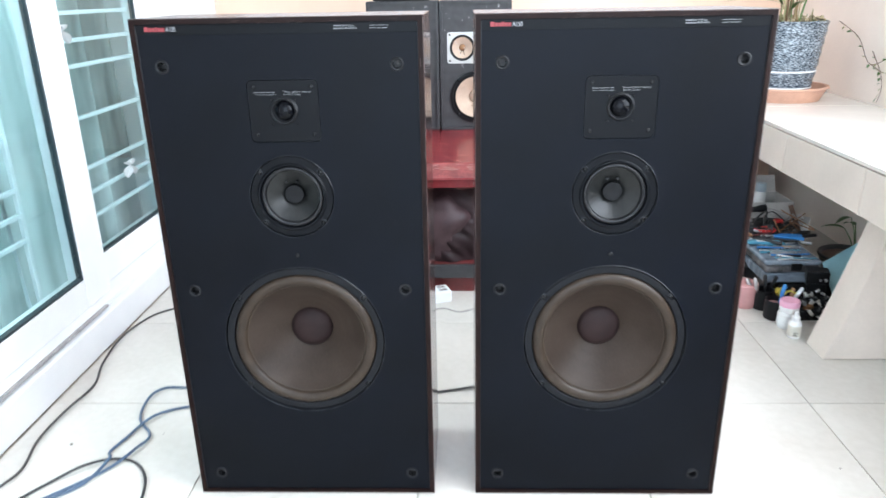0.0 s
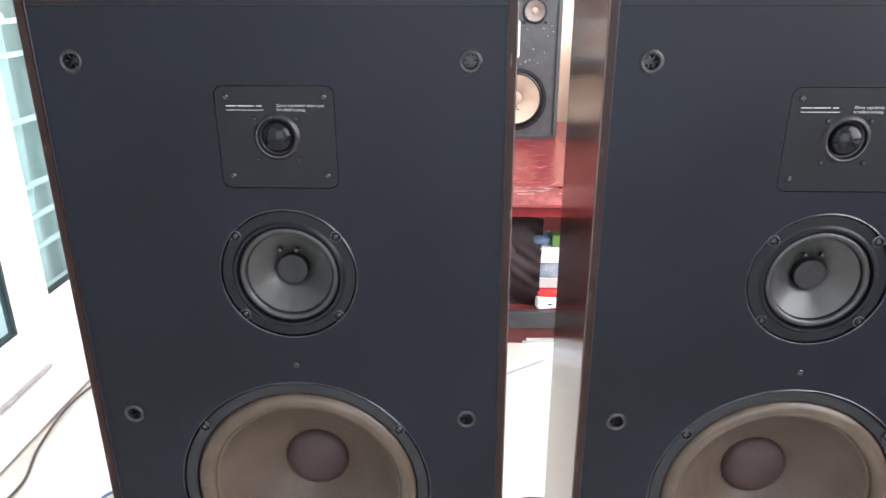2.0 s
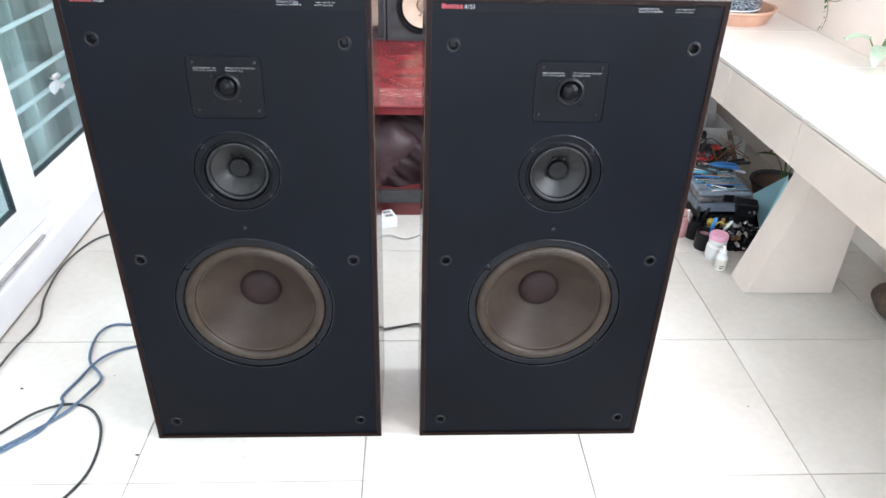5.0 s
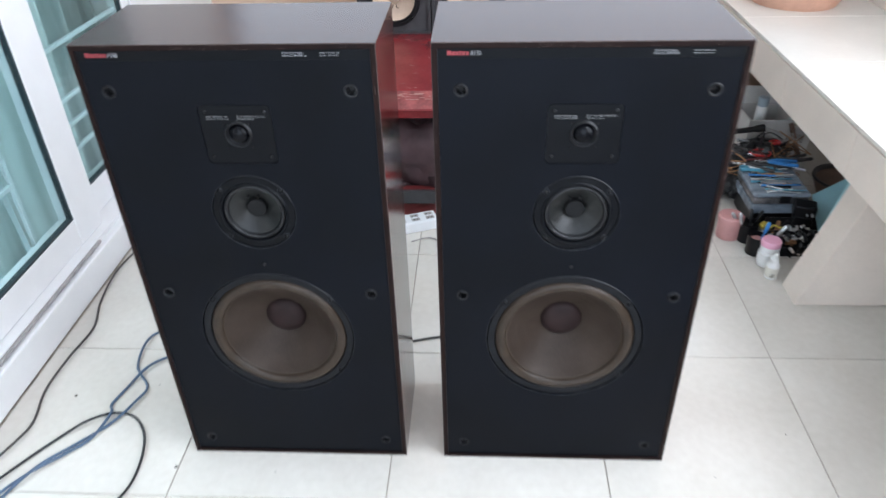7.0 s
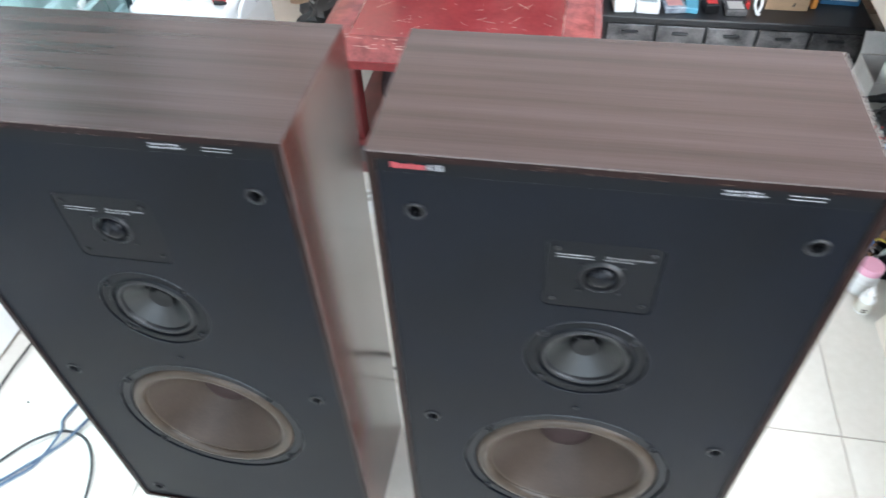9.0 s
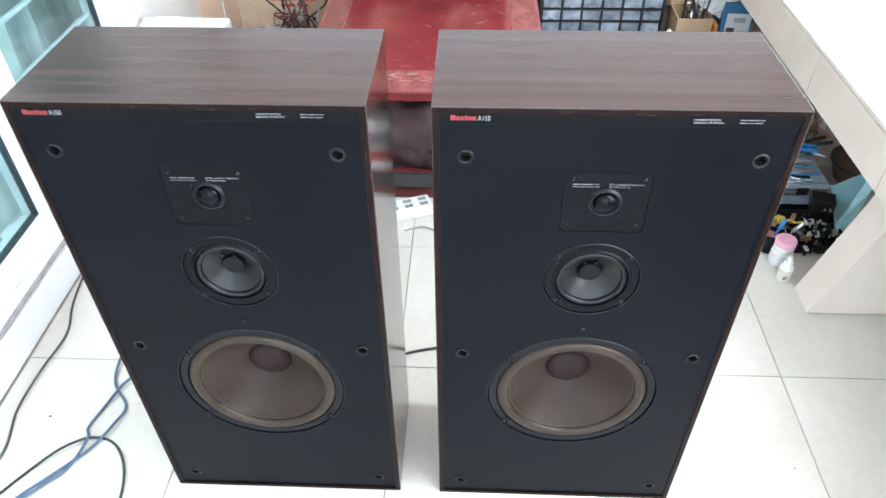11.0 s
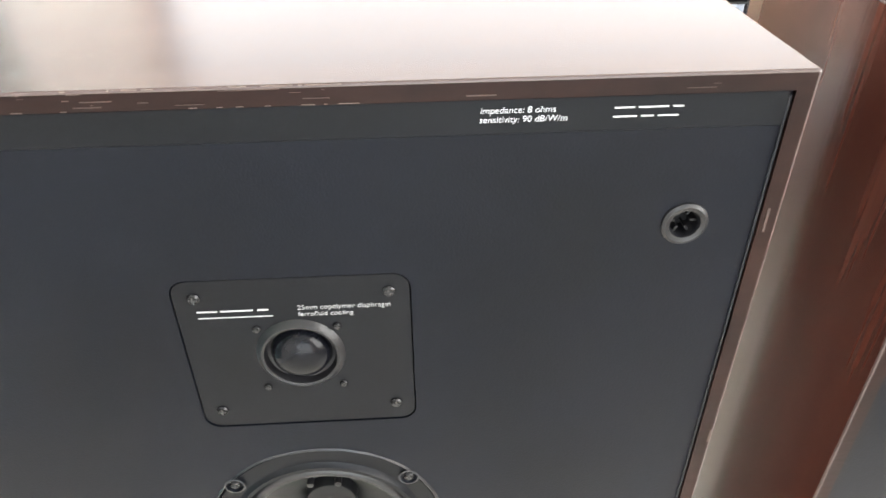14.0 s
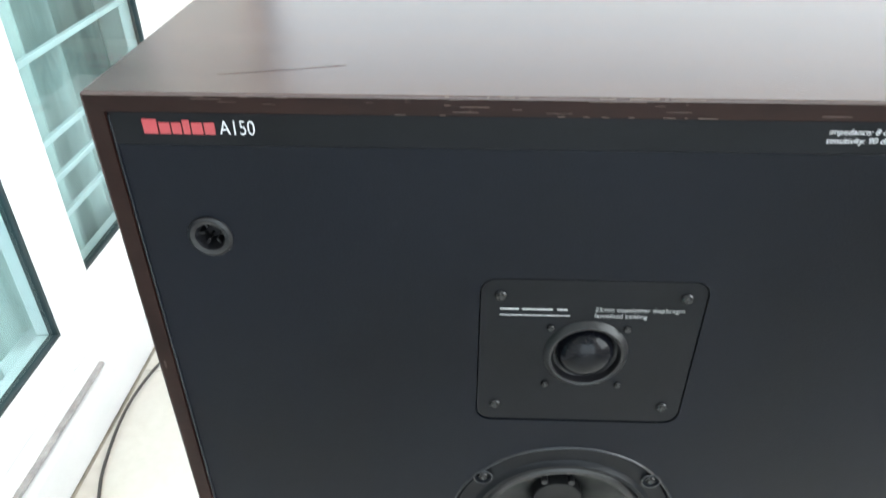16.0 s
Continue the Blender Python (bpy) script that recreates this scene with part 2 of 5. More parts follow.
M["blue"] = mat("bright_blue_plastic", (0.04, 0.20, 0.50), 0.35, vary=0.15, scale=40)
M["teal"] = mat("teal_blue_print", (0.10, 0.33, 0.46), 0.35, vary=0.25, scale=30)
M["orange"] = mat("orange_plastic", (0.65, 0.26, 0.05), 0.45, vary=0.15)
M["yellow"] = mat("yellow_plastic", (0.62, 0.50, 0.08), 0.45, vary=0.15)
M["red_plastic"] = mat("red_plastic", (0.55, 0.03, 0.03), 0.4, vary=0.15)
M["pink"] = mat("pink_lid_plastic", (0.72, 0.36, 0.47), 0.4, vary=0.06)
M["dusky_pink"] = mat("dusky_pink_plastic", (0.50, 0.25, 0.24), 0.45, vary=0.1)
M["bottle"] = mat("white_bottle_plastic", (0.76, 0.75, 0.73), 0.35, vary=0.04)
M["label"] = mat("cream_paper_label", (0.62, 0.58, 0.50), 0.6, vary=0.08, scale=60)
M["steel"] = mat("bright_tool_steel", (0.55, 0.55, 0.56), 0.28, metal=0.9, vary=0.15)
M["cord_black"] = mat("black_cable", (0.018, 0.018, 0.019), 0.45, vary=0.2)
M["cord_dusty"] = mat("dusty_dark_cable", (0.060, 0.056, 0.052), 0.55, vary=0.3, scale=12)
M["cord_blue"] = mat("blue_grey_cable", (0.07, 0.11, 0.17), 0.45, vary=0.25, scale=20)
M["cord_grey"] = mat("grey_cable", (0.33, 0.31, 0.29), 0.5, vary=0.2)
M["dirt"] = mat("dark_speck", (0.06, 0.05, 0.04), 0.9)
M["pot"] = mat("blue_white_glaze", (0.020, 0.036, 0.056), 0.22, vary=0.4, scale=120, bump=0.5, bscale=300, second=(0.46, 0.52, 0.57), stretch=(1, 1, 2.6), low=0.60, high=0.95)
M["terracotta"] = mat("terracotta", (0.54, 0.31, 0.22), 0.6, vary=0.15, scale=20, bump=0.2)
M["soil"] = mat("dark_soil", (0.06, 0.045, 0.03), 0.95, vary=0.4, scale=80, bump=0.8)
M["chip"] = mat("bark_chips", (0.34, 0.27, 0.16), 0.85, vary=0.4, scale=60, perob=0.3)
M["leaf"] = mat("green_leaf", (0.10, 0.19, 0.05), 0.4, vary=0.3, scale=30, bump=0.2)
M["leaf_pale"] = mat("pale_dry_leaf", (0.40, 0.38, 0.20), 0.55, vary=0.3, scale=40)
M["leaf_dry"] = mat("dry_brown_leaf", (0.22, 0.15, 0.07), 0.7, vary=0.35, scale=40)
M["leaf_white"] = mat("white_green_leaf", (0.55, 0.66, 0.52), 0.4, vary=0.2, scale=20)
M["bark"] = mat("brown_stem", (0.16, 0.09, 0.05), 0.8, vary=0.3, scale=40, bump=0.4)
M["log"] = mat("dark_brown_block", (0.055, 0.035, 0.025), 0.75, vary=0.5, scale=40, bump=0.8, bscale=120, second=(0.12, 0.08, 0.055))
M["ceiling"] = mat("white_ceiling_paint", (0.80, 0.80, 0.79), 0.7, vary=0.03, scale=4, bump=0.1)

# ---- building helpers ----


def finish(name, bm, material, smooth=False):
    bmesh.ops.recalc_face_normals(bm, faces=bm.faces)
    me = bpy.data.meshes.new(name)
    for f in bm.faces:
        f.smooth = smooth
    bm.to_mesh(me)
    bm.free()
    for m in material if isinstance(material, (list, tuple)) else [material]:
        me.materials.append(M[m])
    if smooth:
        me.set_sharp_from_angle(angle=radians(38))
    return me


def part(name, bm, material, parent=None, label="", smooth=False):
    ob = new(name, finish(name, bm, material, smooth))
    if parent is not None:
        ob.parent = parent
    if label:
        ob["label"] = label
    return ob


def thing(name, label, category, at=(0, 0, 0), rz=0.0, group="", kind=""):
    ob = new(name)
    ob.empty_display_size = 0.05
    ob.matrix_world = pose(*at, 0, 0, rz)
    return tagged(ob, label, category, group, kind)


def single(name, bm, material, label, category, at=(0, 0, 0), rot=(0, 0, 0), smooth=False, group="", kind=""):
    ob = part(name, bm, material, None, "", smooth)
    ob.matrix_world = pose(*at, *rot)
    return tagged(ob, label, category, group, kind)


def box(x0, x1, y0, y1, z0, z1, bevel=0.0, bm=None, seg=2):
    own = bmesh.new()
    bmesh.ops.create_cube(own, size=1.0, matrix=Matrix.LocRotScale(((x0 + x1) / 2, (y0 + y1) / 2, (z0 + z1) / 2), None, (x1 - x0, y1 - y0, z1 - z0)))
    if bevel:
        bmesh.ops.bevel(own, geom=own.edges[:], offset=bevel, segments=seg, affect="EDGES", profile=0.5)
    return join(bm, own)


def join(bm, own):
    if bm is None:
        return own
    me = bpy.data.meshes.new("tmp")
    own.to_mesh(me)
    own.free()
    bm.from_mesh(me)
    bpy.data.meshes.remove(me)
    return bm


def lathe(profile, seg=48, axis="Z", centre=(0, 0, 0), bm=None):
    """Turns (radius, height) pairs about an axis; for axis Y the height runs along +y."""
    own = bmesh.new()
    rings = []
    for r, h in profile:
        if r < 1e-6:
            rings.append([own.verts.new((0, 0, h))])
        else:
            rings.append([own.verts.new((r * math.cos(2 * math.pi * k / seg), r * math.sin(2 * math.pi * k / seg), h)) for k in range(seg)])
    for a, b in zip(rings, rings[1:]):
        for k in range(seg):
            q = [a[k % len(a)], a[(k + 1) % len(a)], b[(k + 1) % len(b)], b[k % len(b)]]
            q = list(dict.fromkeys(q))
            if len(q) > 2:
                own.faces.new(q)
    turn = Matrix.Rotation(radians(-90), 4, "X") if axis == "Y" else (Matrix.Rotation(radians(90), 4, "Y") if axis == "X" else Matrix())
    bmesh.ops.transform(own, matrix=Matrix.Translation(centre) @ turn, verts=own.verts)
    return join(bm, own)


def smooth_line(points, steps=6):
    """A Catmull-Rom line through the points."""
    p = [Vector(q) for q in points]
    p = [p[0] * 2 - p[1]] + p + [p[-1] * 2 - p[-2]]
    out = []
    for a, b, c, d in zip(p, p[1:], p[2:], p[3:]):
        for k in range(steps):
            t = k / steps
            out.append(0.5 * (2 * b + (c - a) * t + (2 * a - 5 * b + 4 * c - d) * t * t + (3 * b - a - 3 * c + d) * t ** 3))
    return out + [p[-2]]


def tube(points, radius, seg=8, steps=6, bm=None, taper=1.0):
    own = bmesh.new()
    line = smooth_line(points, steps) if steps > 1 else [Vector(q) for q in points]
    rings, up = [], Vector((0.13, 0.21, 0.97))
    for i, q in enumerate(line):
        d = (line[min(i + 1, len(line) - 1)] - line[max(i - 1, 0)]).normalized()
        s = d.cross(up)
        s = s.normalized() if s.length > 1e-4 else d.orthogonal().normalized()
        u = s.cross(d)
        r = radius * (1 + (taper - 1) * i / max(1, len(line) - 1))
        rings.append([own.verts.new(q + (s * math.cos(2 * math.pi * k / seg) + u * math.sin(2 * math.pi * k / seg)) * r) for k in range(seg)])
    for a, b in zip(rings, rings[1:]):
        for k in range(seg):
            own.faces.new((a[k], a[(k + 1) % seg], b[(k + 1) % seg], b[k]))
    own.faces.new(rings[0])
    own.faces.new(rings[-1][::-1])
    return join(bm, own)


def plate(outline, holes, y0, y1):
    """A sheet in the xz plane with holes, from y0 (front) to y1 (back)."""
    own = bmesh.new()
    edges = []
    for loop in (outline, *holes):
        vs = [own.verts.new((x, y0, z)) for x, z in loop]
        edges += [own.edges.new((vs[k], vs[(k + 1) % len(vs)])) for k in range(len(vs))]
    bmesh.ops.triangle_fill(own, use_beauty=True, use_dissolve=False, edges=edges)
    rim = [e for e in own.edges if len(e.link_faces) == 1]
    res = bmesh.ops.extrude_edge_only(own, edges=rim)
    for v in res["geom"]:
        if isinstance(v, bmesh.types.BMVert):
            v.co.y = y1
    return own


def circle(cx, cz, r, seg=48):
    return [(cx + r * math.cos(2 * math.pi * k / seg), cz + r * math.sin(2 * math.pi * k / seg)) for k in range(seg)]


def rounded(x0, x1, z0, z1, r, seg=6):
    out = []
    for cx, cz, a0 in ((x1 - r, z1 - r, 0), (x0 + r, z1 - r, 90), (x0 + r, z0 + r, 180), (x1 - r, z0 + r, 270)):
        out += [(cx + r * math.cos(radians(a0 + 90 * k / seg)), cz + r * math.sin(radians(a0 + 90 * k / seg))) for k in range(seg + 1)]
    return out


def lettering(name, text, size, x, z, y, material, parent, shear=0.0, width=None):
    """Printed words, lying flat on a front that faces -y."""
    cu = bpy.data.curves.new(name, "FONT")
    cu.body, cu.size, cu.extrude, cu.shear, cu.offset = text, size, 0.00012, shear, -size * 0.013
    tmp = bpy.data.objects.new(name, cu)
    me = bpy.data.meshes.new_from_object(tmp)
    bpy.data.objects.remove(tmp)
    me.name = name
    w = max(v.co.x for v in me.vertices) - min(v.co.x for v in me.vertices)
    sx = width / w if width else 1.0
    me.transform(Matrix.Translation((x, y, z)) @ Matrix.Rotation(radians(90), 4, "X") @ Matrix.Diagonal((sx, 1, 1, 1)))
    me.materials.append(M[material])
    ob = new(name, me)
    ob.parent = parent
    return ob


def blob(rx, ry, rz, lump=0.15, freq=12.0, seed=0, sub=3, flat=0.0):
    """A closed lumpy form that rests on z = 0."""
    own = bmesh.new()
    bmesh.ops.create_icosphere(own, subdivisions=sub, radius=1.0)
    for v in own.verts:
        d = noise.noise(Vector((v.co.x * rx, v.co.y * ry, v.co.z * rz)) * freq + Vector((seed * 7.3, seed, 0)))
        e = noise.noise(Vector((v.co.x * rx, v.co.y * ry, v.co.z * rz)) * freq * 2.7 + Vector((seed * 3.1, 0, seed)))
        v.co *= 1 + lump * d + lump * 0.45 * e
        v.co = Vector((v.co.x * rx, v.co.y * ry, max(v.co.z, -1 + flat) * rz))
    low = min(v.co.z for v in own.verts)
    for v in own.verts:
        v.co.z -= low
    return own


def leaf(length, width, bend=0.3, seg=6, thick=0.0006):
    """A pointed leaf along +x, curving down."""
    own = bmesh.new()
    rows = []
    for k in range(seg + 1):
        t = k / seg
        w = width * math.sin(math.pi * min(1, t * 0.93 + 0.05)) ** 0.8 / 2
        z = -bend * length * t * t
        rows.append([own.verts.new((length * t, -w, z + w * 0.3)), own.verts.new((length * t, 0, z)), own.verts.new((length * t, w, z + w * 0.3))])
    for a, b in zip(rows, rows[1:]):
        own.faces.new((a[0], b[0], b[1], a[1]))
        own.faces.new((a[1], b[1], b[2], a[2]))
    bmesh.ops.solidify(own, geom=own.faces[:], thickness=thick)
    return own


def moved(bm, m):
    bmesh.ops.transform(bm, matrix=m, verts=bm.verts)
    return bm


# ---- the room ----
LEFT, RIGHT, REAR, FRONT, TOP = -1.0, 1.335, 3.0, -2.0, 2.55
GLZ = -0.995


def structure(name, bm, material, label, category="wall"):
    return tagged(part(name, bm, material), label, category, "", "structure")


# the gap from 1.13 to 1.72 is unseen, added for the rear lamp
w = box(LEFT - 0.95, RIGHT + 0.12, REAR, REAR + 0.12, -0.02, 1.13)
box(LEFT - 0.95, RIGHT + 0.12, REAR, REAR + 0.12, 1.72, TOP, bm=w)
box(LEFT - 0.95, LEFT, REAR, REAR + 0.12, 1.13, 1.72, bm=w)
box(RIGHT, RIGHT + 0.12, REAR, REAR + 0.12, 1.13, 1.72, bm=w)
structure("wall_rear", w, "peach", "peach painted rear wall with an unseen high opening added for a lamp")
# unseen opening left over the bench for the added side lamp
w = box(RIGHT, RIGHT + 0.12, FRONT, REAR, -0.02, 0.62)
box(RIGHT, RIGHT + 0.12, 1.62, REAR, 0.62, 1.2, bm=w)
box(RIGHT, RIGHT + 0.12, FRONT, -0.4, 0.62, 1.2, bm=w)
box(RIGHT, RIGHT + 0.12, FRONT, REAR, 2.3, TOP, bm=w)
box(RIGHT, RIGHT + 0.12, 2.2, REAR, 1.2, 2.3, bm=w)
box(RIGHT, RIGHT + 0.12, FRONT, -0.4, 1.2, 2.3, bm=w)
structure("wall_right", w, "pale", "pale pink wall above the tiled bench, with an unseen opening added for a lamp")
w = box(LEFT - 0.12, LEFT, 2.298, REAR, 0, TOP)
box(LEFT - 0.12, GLZ, 0.398, 2.298, 2.15, TOP, bm=w)
# unseen white stretch, added to reflect light onto the loudspeaker fronts
box(LEFT - 0.12, GLZ, FRONT, 0.398, 0, TOP, bm=w)
structure("wall_left", w, "white", "white painted wall beside the glazed doors, its front stretch an unseen reflector")
w = box(LEFT - 0.12, LEFT + 0.03, FRONT - 0.12, FRONT, 0, TOP)
box(RIGHT - 0.02, RIGHT + 0.12, FRONT - 0.12, FRONT, 0, TOP, bm=w)
box(LEFT + 0.03, RIGHT - 0.02, FRONT - 0.12, FRONT, 2.35, TOP, bm=w)
box(LEFT + 0.03, RIGHT - 0.02, FRONT - 0.12, FRONT, 0, 0.10, bm=w)
structure("wall_front", w, "white", "white parapet and posts of the open front")
structure("ceiling", box(LEFT - 0.8, RIGHT + 0.12, FRONT - 0.12, REAR + 0.12, TOP, TOP + 0.1), "ceiling", "white painted ceiling", "ceiling")

# room behind the glazing, seen only dimly
w = box(-1.95, -1.9, FRONT, REAR, 0, TOP)
box(-1.9, LEFT - 0.12, FRONT - 0.05, FRONT, 0, TOP, bm=w)
structure("wall_inner_room", w, "interior", "dim grey-green wall of the room behind the glass")
structure("floor_inner_room", box(-1.9, LEFT - 0.10, FRONT, REAR, -0.05, -0.005), "interior", "dim floor of the room behind the glass", "floor")


def glazed(name, label, category, y0, y1, x, stile0, stile1, rail0, z1=2.08, z0=0.099):
    """A framed glass leaf in the left wall; the glass spans y0 to y1."""
    root = thing(name, label, category, kind="structure")
    fr = box(x - 0.045, x, y0 - stile0, y0, z0, z1 + 0.06, 0.003)
    box(x - 0.045, x, y1, y1 + stile1, z0, z1 + 0.06, 0.003, fr)
    box(x - 0.044, x - 0.001, y0, y1, z0, rail0, 0.003, fr)
    box(x - 0.044, x - 0.001, y0, y1, z1, z1 + 0.06, 0.003, fr)
    part("window_frame", fr, "frame", root)
    g = 0.006
    gk = box(x - 0.018, x - 0.003, y0, y0 + g, rail0, z1)
    box(x - 0.018, x - 0.003, y1 - g, y1, rail0, z1, bm=gk)
    box(x - 0.018, x - 0.003, y0 + g, y1 - g, rail0, rail0 + g, bm=gk)
    box(x - 0.018, x - 0.003, y0 + g, y1 - g, z1 - g, z1, bm=gk)
    part("gasket", gk, "seal", root, "dark rubber glazing gasket")
    pb = box(x - 0.012, x - 0.007, y0 + g, y1 - g, rail0 + g, z1 - g)
    for f in pb.faces:
        f.material_index = 0 if f.normal.x > 0.5 else 1
    pane = part("pane", pb, ["glass", "glass_back"], root, "teal tinted glass pane")
    pane.visible_shadow = False
    return root


glazed("door_1", "white framed sliding glass door with teal tinted glass", "door", 0.55, 1.629, GLZ + 0.028, 0.15, 0.118, 0.177)
glazed("window_1", "white framed fixed glass leaf with teal tinted glass", "window", 1.783, 2.248, GLZ - 0.004, 0.034, 0.048, 0.186)
w = box(LEFT - 0.12, LEFT + 0.081, 0.40, 2.297, 0.0, 0.086, 0.004)
box(LEFT - 0.06, LEFT + 0.060, 0.40, 1.66, 0.086, 0.0985, 0.001, w)
box(LEFT - 0.06, LEFT + 0.059, 1.661, 2.297, 0.086, 0.0985, 0.001, w)
structure("threshold", w, "frame", "white door track and low kerb along the floor", "threshold")
structure("door_track", box(LEFT + 0.0602, LEFT + 0.068, 0.41, 1.655, 0.0902, 0.0965), "track_grey", "grey dirty slot of the sliding door track", "trim")
structure("door_head", box(GLZ - 0.10, GLZ + 0.03, 0.40, 2.297, 2.142, 2.20, 0.003), "frame", "white head frame over the glass doors", "trim")
structure("corner_post", box(LEFT - 0.10, LEFT + 0.006, 2.2985, 2.34, 0.0, TOP - 0.001, 0.004), "frame", "white post where the glazing ends", "trim")


def grille(y0, y1, x, heights, ends):
    root = thing("window_grille", "white painted bar grille behind the glass", "grille", group="grilles")
    for z in heights:
        part("bar", box(x - 0.005, x + 0.005, y0, y1, z - 0.0055, z + 0.0055, 0.0015), "bar", root)
    for y in ends:
        part("upright", box(x - 0.006, x + 0.004, y - 0.006, y + 0.006, 0.09, 2.1, 0.0015), "bar", root)
    return root


ROWS_A = (0.281, 0.349, 0.417, 0.554, 0.689, 0.755, 0.825, 0.961, 1.098, 1.166, 1.234, 1.371)
g1 = grille(1.80, 2.285, -1.031, ROWS_A, (1.803, 2.280))
g2 = grille(-0.3, 1.592, -1.068, (0.302, 0.366, 0.428, 0.559, 0.695, 0.758, 0.827, 0.963, 1.100), (0.636, 1.587))


def butterfly(y, z, x):
    bm = bmesh.new()
    for sy in (-1, 1):
        for ang, ln, wd in ((52, 0.040, 0.030), (-32, 0.030, 0.024)):
            wing = leaf(ln, wd, 0.0, 5, 0.001)
            moved(wing, Matrix.Rotation(radians(ang), 4, "Y") @ Matrix())
            moved(wing, Matrix.Rotation(radians(90 * sy), 4, "Z"))
            join(bm, wing)
    box(-0.001, 0.002, -0.002, 0.002, -0.018, 0.016, 0.0008, bm)
    single("butterfly_ornament", bm, "bar", "small white butterfly fixed to the window glass", "ornament", (x, y, z), group="butterflies on the glass")


butterfly(1.790, 0.783, -0.992)
butterfly(2.028, 0.384, -0.992)


def curtain(y0, y1, x, material, label, waves, depth, seed):
    bm = bmesh.new()
    ny, nz = int((y1 - y0) / 0.008), 26
    rows = []
    for j in range(nz + 1):
        z = 0.03 + 2.05 * j / nz
        row = []
        for i in range(ny + 1):
            y = y0 + (y1 - y0) * i / ny
            s = noise.noise(Vector((y * 3 + seed, z * 0.6, seed)))
            ph = y * waves + 3 * s
            row.append(bm.verts.new((x + depth * math.sin(ph) + 0.3 * depth * math.sin(2.3 * ph + z * 2), y + 0.01 * math.sin(z * 3 + y * 9), z)))
        rows.append(row)
    for a, b in zip(rows, rows[1:]):
        for i in range(ny):
            bm.faces.new((a[i], a[i + 1], b[i + 1], b[i]))
    bmesh.ops.solidify(bm, geom=bm.faces[:], thickness=0.0015)
    return single("curtain", bm, material, label, "curtain", smooth=True, group="curtains behind the glass")


curtain(1.66, 2.03, -1.140, "curtain", "pale sheer curtain hanging in folds behind the glass, fold shading put into its colour", 30, 0.040, 1)
curtain(2.02, 2.42, -1.150, "curtain_grey", "grey patterned curtain behind the glass, fold shading put into its colour", 34, 0.042, 5)
curtain(1.50, 1.625, -1.135, "curtain", "pale curtain edge gathered behind the sliding door", 60, 0.020, 9)
curtain(0.2, 0.93, -1.15, "curtain", "pale curtain drawn aside behind the sliding door", 44, 0.028, 13)
# window of the inner room, in its far wall
root = thing("window_2", "white framed inner window with teal glass, across the dim room", "window", kind="structure")
fr = box(-1.898, -1.86, 0.9, 0.95, 0.25, 1.5, 0.003)
box(-1.898, -1.86, 1.9, 1.95, 0.25, 1.5, 0.003, fr)
box(-1.897, -1.861, 0.95, 1.9, 0.25, 0.30, 0.003, fr)
part("window_frame", fr, "frame", root)
part("pane", box(-1.89, -1.886, 0.95, 1.9, 0.30, 1.5), "light_blue", root)

# ---- tiled bench along the right wall ----
BX, BZ, BT = 0.89, 0.495, 0.118
bench = thing("bench", "built-in bench clad in ivory tiles with a beige front and slanted leg", "bench", kind="structure")
# slab made white to bounce added light into the space below
part("slab", box(BX + 0.012, RIGHT - 0.002, -0.9, REAR - 0.002, BZ - BT + 0.004, BZ - 0.011), "white", bench)


def bench_leg(y0, y1):
    bm = bmesh.new()
    prof = ((0.888, 0.0), (0.93, 0.13), (0.965, 0.25), (0.995, BZ - BT + 0.003), (1.125, BZ - BT + 0.003), (1.125, 0.0))
    a = [bm.verts.new((x, y0, z)) for x, z in prof]
    b = [bm.verts.new((x, y1, z)) for x, z in prof]
    bm.faces.new(a)
    bm.faces.new(b[::-1])
    for k in range(len(prof)):
        bm.faces.new((a[k], b[k], b[(k + 1) % len(prof)], a[(k + 1) % len(prof)]))
    bmesh.ops.bevel(bm, geom=[e for e in bm.edges if abs(e.verts[0].co.y - e.verts[1].co.y) < 1e-5], offset=0.003, segments=2, affect="EDGES")
    return bm


part("leg", bench_leg(1.522, 1.615), "bench_face", bench, "slanted beige leg")

# ---- the two large loudspeakers ----
SW, SH, SD = 0.428, 0.831, 0.206


def screw(name, x, z, y, r, parent, bm=None):
    bm = lathe([(r, 0.0012), (r, -0.0004), (r * 0.75, -0.0012), (0, -0.0014)], 14, "Y", (x, y, z))
    ob = part(name, bm, "screw", parent, smooth=True)
    sl = box(x - r * 0.62, x + r * 0.62, y - 0.00155, y - 0.0011, z - r * 0.17, z + r * 0.17)
    box(x - r * 0.17, x + r * 0.17, y - 0.00158, y - 0.0011, z - r * 0.62, z + r * 0.62, bm=sl)
    me = finish("slot", sl, "hole")
    bmx = bmesh.new()
    bmx.from_mesh(ob.data)
    k = len(bmx.faces)
    bmx.from_mesh(me)
    bmx.faces.ensure_lookup_table()
    for f in bmx.faces[k:]:
        f.material_index = 1
    bmx.to_mesh(ob.data)
    bmx.free()
    ob.data.materials.append(M["hole"])
    bpy.data.meshes.remove(me)
    return ob


